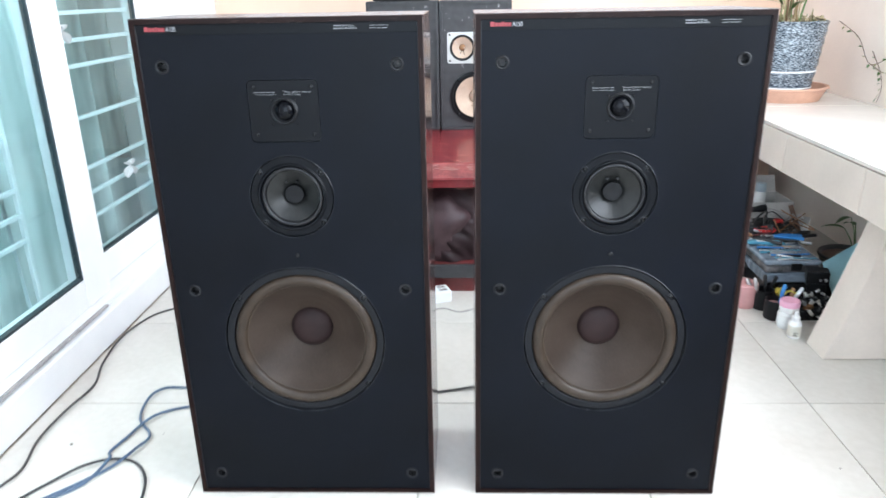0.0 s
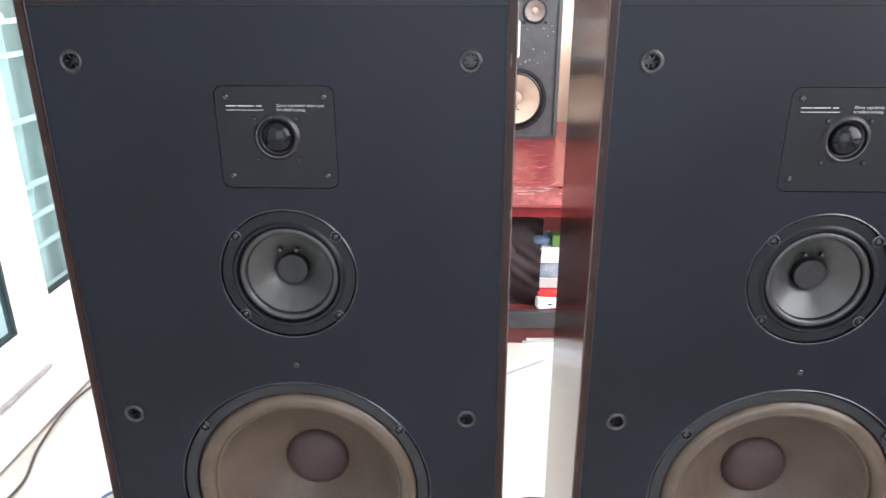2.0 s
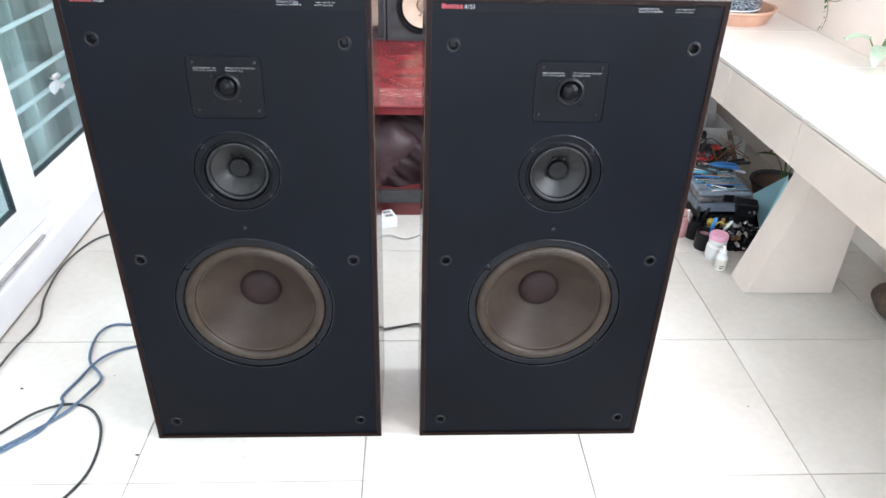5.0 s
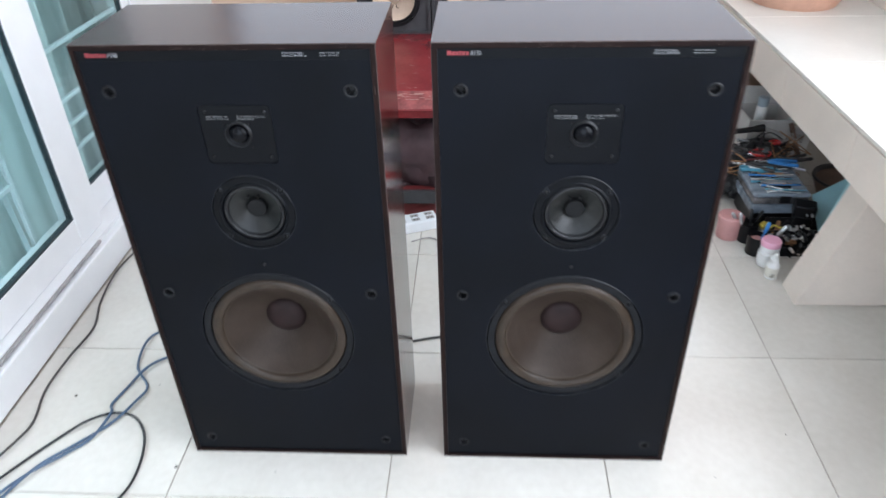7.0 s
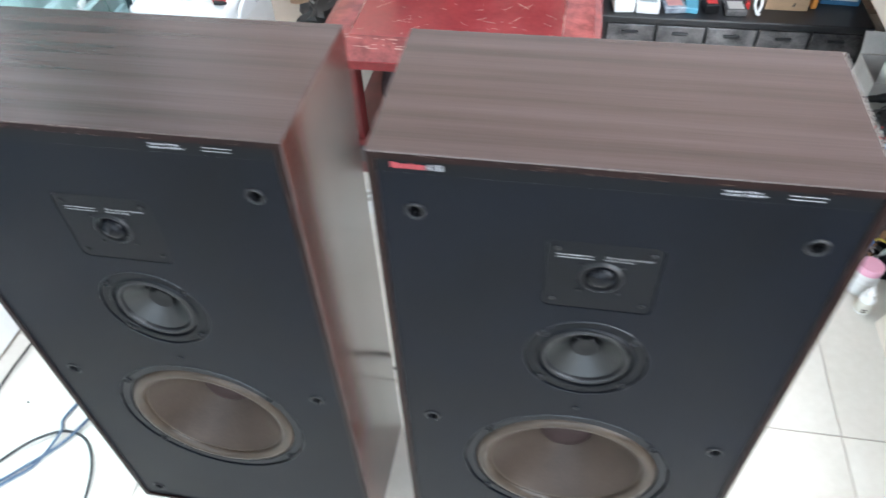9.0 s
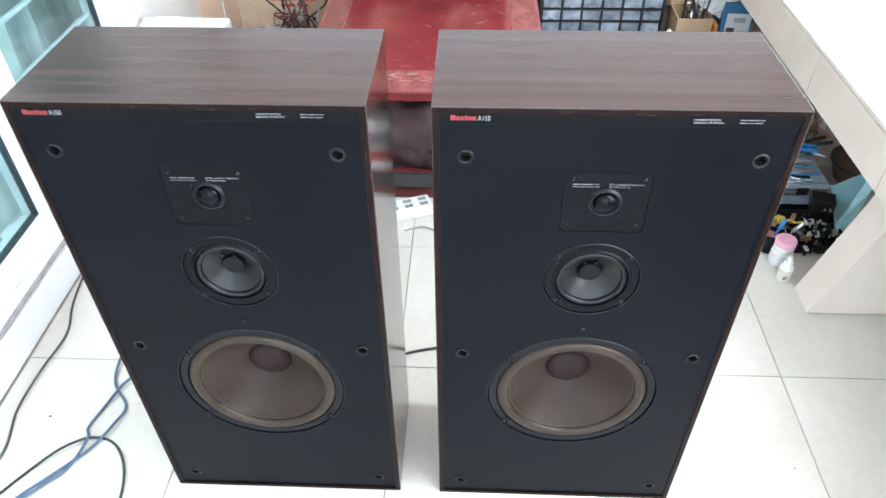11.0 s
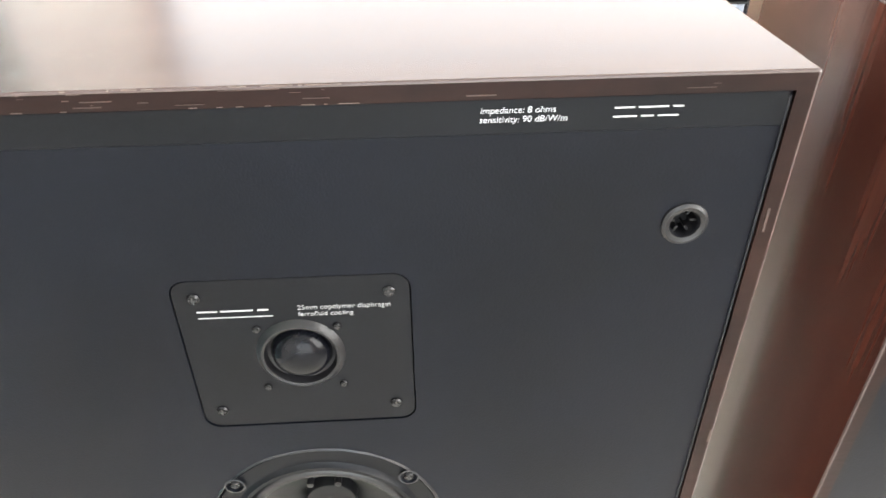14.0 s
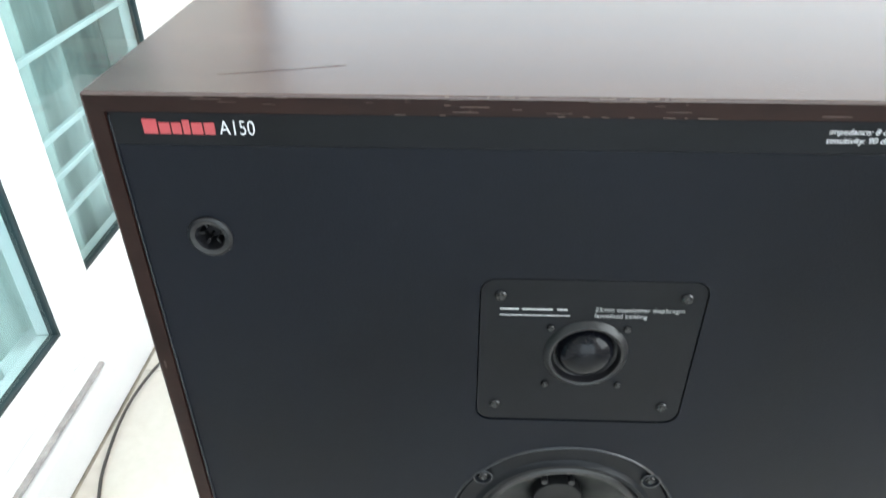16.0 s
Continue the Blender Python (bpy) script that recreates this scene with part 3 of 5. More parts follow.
def large_speaker():
    root = thing("loudspeaker", "large black-fronted loudspeaker in dark rosewood veneer with its grille off", "loudspeaker", group="large loudspeakers")
    hw, rim, inset = SW / 2, 0.0082, 0.0025
    # shell: sides, top and bottom as one veneered carcass
    bm = bmesh.new()
    outer = [(-hw, 0), (hw, 0), (hw, SH), (-hw, SH)]
    inner = [(-hw + rim, rim), (hw - rim, rim), (hw - rim, SH - rim), (-hw + rim, SH - rim)]
    fo = [bm.verts.new((x, 0, z)) for x, z in outer]
    fi = [bm.verts.new((x, 0, z)) for x, z in inner]
    fd = [bm.verts.new((x, 0.012, z)) for x, z in inner]
    bo = [bm.verts.new((x, SD, z)) for x, z in outer]
    for k in range(4):
        n = (k + 1) % 4
        f = bm.faces.new((fo[k], fo[n], fi[n], fi[k]))
        f.material_index = 2
        f = bm.faces.new((fi[k], fi[n], fd[n], fd[k]))
        f.material_index = 2
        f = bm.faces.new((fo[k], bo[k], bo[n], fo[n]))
        # sides keep the red-brown wood, the rest takes the greyed top colour
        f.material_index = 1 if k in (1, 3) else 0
    bm.faces.new(bo)
    edges = [e for e in bm.edges if all(v in fo or v in bo for v in e.verts)]
    bmesh.ops.bevel(bm, geom=edges, offset=0.0012, segments=2, affect="EDGES", profile=0.5)
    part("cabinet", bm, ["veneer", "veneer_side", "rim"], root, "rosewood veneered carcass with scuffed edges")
    # front board with round openings
    WZ, MZ, TZ, CX = 0.309, 0.5620, 0.6965, 0.0015
    sockets = [(sx * 0.174, z) for z in (0.043, 0.4035, 0.7625) for sx in (-1, 1)]
    holes = [circle(CX, WZ, 0.1345, 72), circle(CX, MZ, 0.0660, 56)]
    holes.append(rounded(CX - 0.0535, CX + 0.0535, TZ - 0.0475, TZ + 0.0455, 0.008))
    holes += [circle(x, z, 0.0063, 16) for x, z in sockets]
    bm = plate([(-hw + rim, rim), (hw - rim, rim), (hw - rim, SH - rim), (-hw + rim, SH - rim)], holes, inset, 0.016)
    part("baffle", bm, "baffle", root, "black vinyl covered front board")
    part("name_strip", box(-hw + rim + 0.0008, hw - rim - 0.0008, inset - 0.0007, inset + 0.001, 0.8075, SH - rim - 0.0006, 0.0003, seg=1), "strip", root, "satin black strip along the top edge")
    part("backing", box(-hw + rim + 0.001, hw - rim - 0.001, 0.085, 0.088, rim, SH - rim), "hole", root)
    for x, z in sockets:
        s = lathe([(0.0062, 0.016), (0.0062, inset + 0.0005), (0.0068, inset - 0.0012), (0.0088, inset - 0.0018), (0.0102, inset - 0.0010), (0.0106, inset + 0.0006)], 24, "Y", (x, 0, z))
        lathe([(0.0062, 0.012), (0, 0.012)], 16, "Y", (x, 0, z), s)
        for a in range(0, 360, 60):
            join(s, moved(box(0.0034, 0.0062, 0.0050, 0.0118, -0.0005, 0.0005), Matrix.Translation((x, 0, z)) @ Matrix.Rotation(radians(a), 4, "Y")))
        part("grille_socket", s, "black", root, "round black plastic grille socket", smooth=True)
    # the vinyl stands up in a slightly ragged lip round the cut-outs
    for r, cz in ((0.1345, WZ), (0.0660, MZ)):
        lip = lathe([(r - 0.0002, inset + 0.0012), (r - 0.0002, inset - 0.0003), (r + 0.0004, inset - 0.0006), (r + 0.0013, inset + 0.0002)], 120, "Y", (CX, 0, cz))
        for v in lip.verts:
            d = noise.noise(v.co * 55) + 0.6 * noise.noise(v.co * 190)
            v.co.y += 0.0008 * max(-0.5, d)
            v.co.x, v.co.z = CX + (v.co.x - CX) * (1 + 0.004 * d), cz + (v.co.z - cz) * (1 + 0.004 * d)
        part("cutout_lip", lip, "lip", root, "ragged vinyl lip round the cut-out", smooth=True)
    # woofer
    wf = part("woofer", lathe([(0.1328, 0.014), (0.1328, inset + 0.0028), (0.1320, inset + 0.0016), (0.1316, inset + 0.0015), (0.1311, inset + 0.0015), (0.1224, inset + 0.0015), (0.1219, inset + 0.0015), (0.1214, inset + 0.0017), (0.1206, inset + 0.0024), (0.1195, 0.012)], 72, "Y", (CX, 0, WZ)), "gasket", root, "dull black basket ring", smooth=True)
    prof = [(0.1204, 0.0090)]
    for k in range(13):
        a = math.pi * k / 12
        prof.append((0.1102 + 0.0096 * math.cos(a), 0.0092 - 0.0082 * math.sin(a)))
    prof.append((0.0982, 0.0105))
    part("surround", lathe(prof, 72, "Y", (CX, 0, WZ)), "surround", wf, "aged tan half-roll foam surround", smooth=True)
    part("glue_ring", lathe([(0.1030, 0.0106), (0.1018, 0.0090), (0.0996, 0.0090), (0.0984, 0.0110)], 72, "Y", (CX, 0, WZ)), "glue", wf, "tan glue ring", smooth=True)
    prof = []
    for k in range(13):
        t = k / 12
        r = 0.0993 - (0.0993 - 0.034) * t
        prof.append((r, 0.0100 + 0.054 * (t ** 0.88) + 0.0003 * math.sin(t * 50)))
    part("cone", lathe(prof, 72, "Y", (CX, 0, WZ)), "cone", wf, "brownish grey paper cone", smooth=True)
    part("dust_cap", lathe([(0.0365, 0.0625), (0.036, 0.060), (0.031, 0.0555), (0.022, 0.0520), (0.011, 0.0502), (0, 0.0498)], 40, "Y", (CX, 0, WZ)), "cap", wf, "dark plum dust cap", smooth=True)
    for a in (38, 142, 218, 322):
        x, z = CX + 0.1300 * math.cos(radians(a)), WZ + 0.1300 * math.sin(radians(a))
        part("notch", lathe([(0.0064, inset - 0.0004), (0.0054, inset - 0.0007), (0.0048, inset + 0.0030)], 18, "Y", (x, 0, z)), "lip", wf, smooth=True)
        screw("screw", x, z, inset + 0.0008, 0.0036, wf)
    # midrange
    md = part("midrange", lathe([(0.0648, 0.014), (0.0648, inset + 0.0020), (0.0641, inset + 0.0011), (0.0638, inset + 0.0010), (0.0634, inset + 0.0010), (0.0556, inset + 0.0010), (0.0551, inset + 0.0010), (0.0545, inset + 0.0007), (0.0527, inset - 0.0014), (0.0503, inset - 0.0012), (0.0492, inset + 0.003), (0.049, 0.010)], 60, "Y", (CX, 0, MZ)), "plate", root, "black midrange basket ring", smooth=True)
    prof = [(0.0494, 0.006)]
    for k in range(9):
        a = math.pi * k / 8
        prof.append((0.0452 + 0.0038 * math.cos(a), 0.0065 - 0.0040 * math.sin(a)))
    prof.append((0.0408, 0.0085))
    part("surround", lathe(prof, 56, "Y", (CX, 0, MZ)), "rubber", md, "black rubber surround", smooth=True)
    part("cone", lathe([(0.0412, 0.0078), (0.036, 0.0110), (0.030, 0.0150), (0.022, 0.0205), (0.0155, 0.0262), (0.0150, 0.030)], 56, "Y", (CX, 0, MZ)), "midcone", md, "glossy grey cone", smooth=True)
    part("dust_cap", lathe([(0.0152, 0.028), (0.0152, 0.0200), (0.0146, 0.0188), (0.0128, 0.0186), (0.006, 0.0196), (0, 0.0198)], 36, "Y", (CX, 0, MZ)), "midcap", md, "dull black cup", smooth=True)
    for sx in (-1, 1):
        part("lead", lathe([(0.0022, 0.0185), (0.0020, 0.0140), (0, 0.0135)], 10, "Y", (CX + sx * 0.008 - 0.002, 0, MZ + 0.0215)), "black", md, smooth=True)
    for a in (40, 140, 222, 318):
        x, z = CX + 0.0622 * math.cos(radians(a)), MZ + 0.0622 * math.sin(radians(a))
        part("notch", lathe([(0.0058, inset - 0.0004), (0.0048, inset - 0.0007), (0.0041, inset + 0.0024)], 18, "Y", (x, 0, z)), "lip", md, smooth=True)
        screw("screw", x, z, inset + 0.0006, 0.0029, md)
    # tweeter
    tw = part("tweeter", plate(rounded(CX - 0.0528, CX + 0.0528, TZ - 0.0468, TZ + 0.0448, 0.0075), [circle(CX, TZ, 0.0172, 40)], inset + 0.0005, 0.012), "plate", root, "square black tweeter plate")
    part("ring", lathe([(0.0212, inset + 0.0006), (0.0200, inset - 0.0012), (0.0184, inset - 0.0024), (0.0172, inset - 0.0020), (0.0160, inset + 0.0015), (0.0140, inset + 0.0025)], 44, "Y", (CX, 0, TZ)), "black", tw, "raised black ring round the dome", smooth=True)
    prof = [(0.0150, 0.0050)]
    for k in range(9):
        a = radians(82 - 82 * k / 8)
        prof.append((0.0140 * math.sin(a), 0.0042 - 0.0085 * math.cos(a)))
    part("dome", lathe(prof, 36, "Y", (CX, 0, TZ)), "dome", tw, "glossy black dome", smooth=True)
    for sx in (-1, 1):
        for sz in (-1, 1):
            screw("screw", CX + sx * 0.0435, TZ + (0.0355 if sz > 0 else -0.0357), inset + 0.0002, 0.0030, tw)
            screw("small_screw", CX + sx * 0.0185, TZ - 0.002 + sz * 0.0185, inset + 0.0003, 0.0021, tw)
    screw("plug_screw", CX, 0.464, inset - 0.0006, 0.0036, root)
    # print
    y = inset - 0.0010
    x = -0.1920
    for wd, top in ((0.0066, 0.0066), (0.0052, 0.0052), (0.0046, 0.0052), (0.0036, 0.0064), (0.0052, 0.0052), (0.0050, 0.0052)):
        part("emblem_block", box(x, x + wd - 0.0006, y - 0.0002, y + 0.0003, 0.8127, 0.8127 + top, 0.0002, seg=1), "red_ink", root, "red emblem block")
        x += wd
    lettering("model_lettering", "A150", 0.0092, -0.1606, 0.8127, y, "white_ink", root, width=0.0144)
    lettering("print_line", "impedance: 8 ohms", 0.0037, 0.0843, 0.8165, y, "white_ink", root, 0.12, 0.0290)
    lettering("print_line", "sensitivity: 90 dB/W/m", 0.0037, 0.0840, 0.8127, y, "white_ink", root, 0.12, 0.0340)
    for x0, z, widths in ((0.1365, 0.8164, (0.0078, 0.0118, 0.0042)), (0.1362, 0.8127, (0.0094, 0.0050, 0.0082))):
        for wd in widths:
            part("print_bar", box(x0, x0 + wd, y - 0.0001, y + 0.0003, z + 0.0006, z + 0.00125), "grey_ink", root)
            x0 += wd + 0.0016
    yt = inset + 0.0002
    lettering("print_line", "25mm copolymer diaphragm", 0.0036, CX + 0.0015, TZ + 0.0270, yt, "grey_ink", tw, 0, 0.0420)
    lettering("print_line", "ferrofluid cooling", 0.0036, CX + 0.0015, TZ + 0.0232, yt, "grey_ink", tw, 0, 0.0250)
    for xa, xb in ((-0.0435, -0.0345), (-0.0330, -0.0185), (-0.0165, -0.0115)):
        part("print_bar", box(CX + xa, CX + xb, yt - 0.0001, yt + 0.0003, TZ + 0.0273, TZ + 0.0280), "grey_ink", tw)
    part("underline", box(CX - 0.0435, CX - 0.0100, yt - 0.0001, yt + 0.0003, TZ + 0.0238, TZ + 0.0242), "grey_ink", tw)
    # chips where the veneer edge has worn through
    rnd = random.Random(4)
    bm = bmesh.new()
    for k in range(30):
        if k < 24:
            x, z = rnd.uniform(-0.17, 0.195), SH - 0.0012 - 0.0060 * rnd.random() ** 1.4
            ln, hh = rnd.uniform(0.003, 0.018) * rnd.random() ** 1.6 + 0.0008, rnd.uniform(0.00012, 0.00050)
        else:
            x, z = rnd.choice((-hw + 0.0035, hw - 0.0035)) + rnd.uniform(-0.002, 0.002), rnd.uniform(0.3, 0.8)
            ln, hh = rnd.uniform(0.0004, 0.0016), rnd.uniform(0.002, 0.012)
        box(x - ln / 2, x + ln / 2, -0.00020, 0.0006, z - hh / 2, z + hh / 2, bm=bm)
    tagged(part("edge_wear", bm, "wear", root, "bare wood chips along the worn edge"), kind="stuff")
    bm = bmesh.new()
    for k in range(18):
        x, ln = rnd.uniform(-0.075, 0.03), rnd.uniform(0.0008, 0.006)
        box(x, x + ln, -0.0001, 0.0004, SH - 0.0005, SH - 0.0001, bm=bm)
    for k in range(14):
        x, ln = rnd.uniform(-0.09, 0.05), rnd.uniform(0.0008, 0.005)
        box(x, x + ln, -0.0002, 0.0005, SH - rim + 0.0002, SH - rim + 0.0005, bm=bm)
    tagged(part("pale_chip", bm, "pale_chip", root, "pale chips along the upper edge"), kind="stuff")
    # raised glossy strips added for the highlight on the board's vinyl edge beside the rim
    for sx in (-1, 1):
        xe = sx * (hw - rim - 0.0006)
        part("edge_highlight_strip", box(xe - 0.0006, xe + 0.0005, inset - 0.0012, inset + 0.001, rim + 0.002, SH - rim - 0.002, 0.0004, seg=1), "lip", root, "glossy strip added for the highlight on the front board's vinyl edge")
    return root


sp_left = large_speaker()
sp_right = copy_thing(sp_left, pose(0.2435, 1.0275, 0))
sp_left.matrix_world = pose(-0.2585, 1.0275, 0)
# long dark scratches in the lacquer of one top
bm = bmesh.new()
for x0, y0, x1, y1, wd in ((-0.1645, 0.0215, -0.1300, 0.0295, 0.00010), (-0.1295, 0.0300, -0.1125, 0.0345, 0.00006)):
    ln, a = math.hypot(x1 - x0, y1 - y0), math.atan2(y1 - y0, x1 - x0)
    join(bm, moved(box(0, ln, -wd, wd, 0, 0.00015), Matrix.Translation((x0, y0, SH)) @ Matrix.Rotation(a, 4, "Z")))
tagged(part("top_scratch", bm, "veneer_side", sp_left, "dark scratches in the lacquered top"), kind="stuff")
# pale worn line along one upper edge
rnd = random.Random(31)
bm = bmesh.new()
y = 0.003
while y < SD - 0.01:
    ln = rnd.uniform(0.008, 0.03)
    box(SW / 2 - 0.0008, SW / 2 + 0.00005, y, min(y + ln, SD - 0.003), SH - 0.0008, SH + 0.00005, bm=bm)
    y += ln + rnd.uniform(0.0, 0.003)
tagged(part("worn_edge", bm, "cord_grey", sp_right, "pale worn line along the upper edge"), kind="stuff")

# ---- red table and what stands on it ----
TBX0, TBX1, TBY0, TBY1, TBZ = -0.376, 0.274, 1.914, 2.85, 0.399


def red_table():
    root = thing("low_table", "low red lacquered table with scratched top and worn border", "table")
    bm = bmesh.new()
    rows = ((0.0, 0.0, TBZ - 0.062), (0.0, 0.0, TBZ - 0.028), (0.004, 0.004, TBZ - 0.022), (0.016, 0.010, TBZ - 0.017), (0.020, 0.014, TBZ - 0.012), (0.086, 0.042, TBZ - 0.003), (0.088, 0.044, TBZ), (0.092, 0.048, TBZ))
    loops = []
    for dx, dy, z in rows:
        loops.append([bm.verts.new(c) for c in ((TBX0 + dx, TBY0 + dy, z), (TBX1 - dx, TBY0 + dy, z), (TBX1 - dx, TBY1 - dy, z), (TBX0 + dx, TBY1 - dy, z))])
    for i, (a, b) in enumerate(zip(loops, loops[1:])):
        for k in range(4):
            f = bm.faces.new((a[k], a[(k + 1) % 4], b[(k + 1) % 4], b[k]))
            f.material_index = 0 if i < 2 or i > 5 else 1
    bm.faces.new(loops[-1])
    bm.faces.new(loops[0][::-1])
    bmesh.ops.bevel(bm, geom=[e for e in bm.edges if abs(e.verts[0].co.z - e.verts[1].co.z) > 1e-4 and e.verts[0].co.z < TBZ - 0.01], offset=0.034, segments=5, affect="EDGES")
    part("tabletop", bm, ["red", "red_border"], root, "red lacquered top with raised field", smooth=True)
    for x in (TBX0 + 0.035, TBX1 - 0.085):
        for y in (1.974, TBY1 - 0.07):
            part("leg", box(x, x + 0.05, y, y + 0.05, 0, TBZ - 0.0625, 0.004), "dark_red", root)
    part("shelf", box(TBX0 + 0.03, TBX1 - 0.03, 1.950, TBY1 - 0.02, 0.078, 0.092, 0.002), "dark_red", root, "dark lower shelf")
    part("apron", box(TBX0 + 0.03, TBX1 - 0.03, 1.935, 1.9495, 0.050, 0.092, 0.002), "vinyl_grey", root, "dark board under the shelf")
    part("foot_rail", box(TBX0 + 0.03, TBX1 - 0.03, 1.952, 1.972, 0.0, 0.0495, 0.002), "dark_red", root, "red foot rail")
    rnd = random.Random(8)
    bm = bmesh.new()
    for k in range(90):
        x, y = rnd.uniform(TBX0 + 0.10, TBX1 - 0.10), TBY0 + 0.06 + 0.6 * rnd.random() ** 2
        ln, a = rnd.uniform(0.002, 0.03) * rnd.random(), rnd.uniform(-0.9, 0.9)
        s = box(-ln, ln, -0.00025, 0.00025, 0, 0.0002)
        join(bm, moved(s, Matrix.Translation((x, y, TBZ)) @ Matrix.Rotation(a, 4, "Z")))
    for k in range(190):
        x = rnd.uniform(TBX0 + 0.08, TBX1 - 0.09)
        ln = rnd.uniform(0.002, 0.014)
        y = TBY0 + 0.045 if rnd.random() < 0.6 else TBY0 + rnd.uniform(0.010, 0.04)
        z = TBZ - 0.0006 if y > TBY0 + 0.0445 else TBZ - 0.012 + 0.009 * (y - TBY0 - 0.014) / 0.028
        box(x - ln, x + ln, y - 0.0006, y + 0.0006, z - 0.0002, z + 0.0005, bm=bm)
    for sx in (TBX0 + 0.088, TBX1 - 0.088):
        for k in range(26):
            y = rnd.uniform(TBY0 + 0.06, TBY0 + 0.5)
            box(sx - 0.001, sx + 0.001, y - 0.012, y + 0.012, TBZ - 0.001, TBZ + 0.0004, bm=bm)
    tagged(part("scuff", bm, "scratch", root, "pale scratches and worn edges in the lacquer"), kind="stuff")
    return root


red_table()


def bookshelf_speaker():
    root = thing("bookshelf_speaker", "old black vinyl loudspeaker with bare tan cones, on the red table", "loudspeaker", group="old loudspeakers on the table")
    w, h, d = 0.2335, 0.415, 0.20
    hw, rim = w / 2, 0.010
    bm = bmesh.new()
    outer = [(-hw, 0), (hw, 0), (hw, h), (-hw, h)]
    inner = [(-hw + rim, rim), (hw - rim, rim), (hw - rim, h - rim), (-hw + rim, h - rim)]
    fo = [bm.verts.new((x, 0, z)) for x, z in outer]
    fi = [bm.verts.new((x, 0, z)) for x, z in inner]
    fd = [bm.verts.new((x, 0.012, z)) for x, z in inner]
    bo = [bm.verts.new((x, d, z)) for x, z in outer]
    for k in range(4):
        n = (k + 1) % 4
        bm.faces.new((fo[k], fo[n], fi[n], fi[k]))
        bm.faces.new((fi[k], fi[n], fd[n], fd[k]))
        bm.faces.new((fo[k], bo[k], bo[n], fo[n]))
    bm.faces.new(bo)
    bmesh.ops.bevel(bm, geom=[e for e in bm.edges if all(v in fo or v in bo for v in e.verts)], offset=0.003, segments=2, affect="EDGES")
    part("cabinet", bm, "vinyl_grey", root, "scuffed black vinyl carcass")
    WZ, MX, MZ, TX, TZ = 0.108, -0.043, 0.268, 0.044, 0.340
    holes = [circle(0, WZ, 0.084, 48), circle(MX, MZ, 0.041, 36), circle(TX, TZ, 0.030, 28)]
    part("baffle", plate(inner, holes, 0.008, 0.020), "vinyl_grey", root, "grey-black front board")
    part("backing", box(-hw + 0.011, hw - 0.011, 0.075, 0.078, 0.011, h - 0.011), "hole", root)
    wf = part("woofer", lathe([(0.0855, 0.0078), (0.0850, 0.004), (0.076, 0.0035), (0.0735, 0.0075), (0.070, 0.006), (0.066, 0.012)], 48, "Y", (0, 0, WZ)), "rubber", root, "black woofer ring", smooth=True)
    part("cone", lathe([(0.0665, 0.0105), (0.045, 0.024), (0.020, 0.040), (0.018, 0.044)], 48, "Y", (0, 0, WZ)), "old_cone", wf, "tan paper cone", smooth=True)
    part("dust_cap", lathe([(0.0200, 0.0395), (0.0185, 0.034), (0.010, 0.0305), (0, 0.0298)], 28, "Y", (0, 0, WZ)), "old_cap", wf, "tan dust cap", smooth=True)
    for sx in (-1, 1):
        part("lead", tube([(sx * 0.005, 0.032, WZ - 0.021), (sx * 0.007, 0.027, WZ - 0.030), (sx * 0.013, 0.028, WZ - 0.031)], 0.0013, 6, 3), "hole", wf)
    for a in (45, 135, 225, 315):
        screw("screw", 0.080 * math.cos(radians(a)), WZ + 0.080 * math.sin(radians(a)), 0.0030, 0.0042, wf)
    md = part("midrange", plate(rounded(MX - 0.0495, MX + 0.0495, MZ - 0.0495, MZ + 0.0495, 0.008), [circle(MX, MZ, 0.0415, 36)], 0.0050, 0.0079), "silver", root, "square silver midrange frame")
    part("surround", lathe([(0.0415, 0.0046), (0.0395, 0.0034), (0.0365, 0.0040), (0.0335, 0.0075)], 36, "Y", (MX, 0, MZ)), "rubber", md, smooth=True)
    part("cone", lathe([(0.0340, 0.0072), (0.022, 0.014), (0.0095, 0.022)], 36, "Y", (MX, 0, MZ)), "old_cone", md, "tan paper cone", smooth=True)
    part("dust_cap", lathe([(0.0105, 0.021), (0.008, 0.0165), (0, 0.0145)], 24, "Y", (MX, 0, MZ)), "copper", md, "small brown dust cap", smooth=True)
    for sx in (-1, 1):
        for sz in (-1, 1):
            screw("screw", MX + sx * 0.041, MZ + sz * 0.041, 0.0045, 0.0034, md)
        part("lead", tube([(MX + sx * 0.003, 0.019, MZ - 0.010), (MX + sx * 0.006, 0.014, MZ - 0.018), (MX + sx * 0.007, 0.014, MZ - 0.022)], 0.0011, 6, 3), "hole", md)
    tw = part("tweeter", lathe([(0.0340, 0.0078), (0.0335, 0.0045), (0.029, 0.0040), (0.0265, 0.0075)], 32, "Y", (TX, 0, TZ)), "rubber", root, "black tweeter ring", smooth=True)
    part("cone", lathe([(0.0268, 0.0072), (0.0160, 0.0118), (0.0090, 0.0150), (0.0085, 0.0165)], 32, "Y", (TX, 0, TZ)), "dusty_cone", tw, "dusty grey-brown cone", smooth=True)
    part("dust_cap", lathe([(0.0096, 0.0156), (0.0080, 0.0118), (0.0040, 0.0100), (0, 0.0096)], 24, "Y", (TX, 0, TZ)), "old_cap", tw, "pale dome", smooth=True)
    for sx in (-1, 1):
        for sz in (-1, 1):
            part("lug", lathe([(0.0055, 0.0078), (0.0050, 0.0048), (0, 0.0046)], 14, "Y", (TX + sx * 0.029, 0, TZ + sz * 0.029)), "black", tw, smooth=True)
    rnd = random.Random(3)
    bm = bmesh.new()
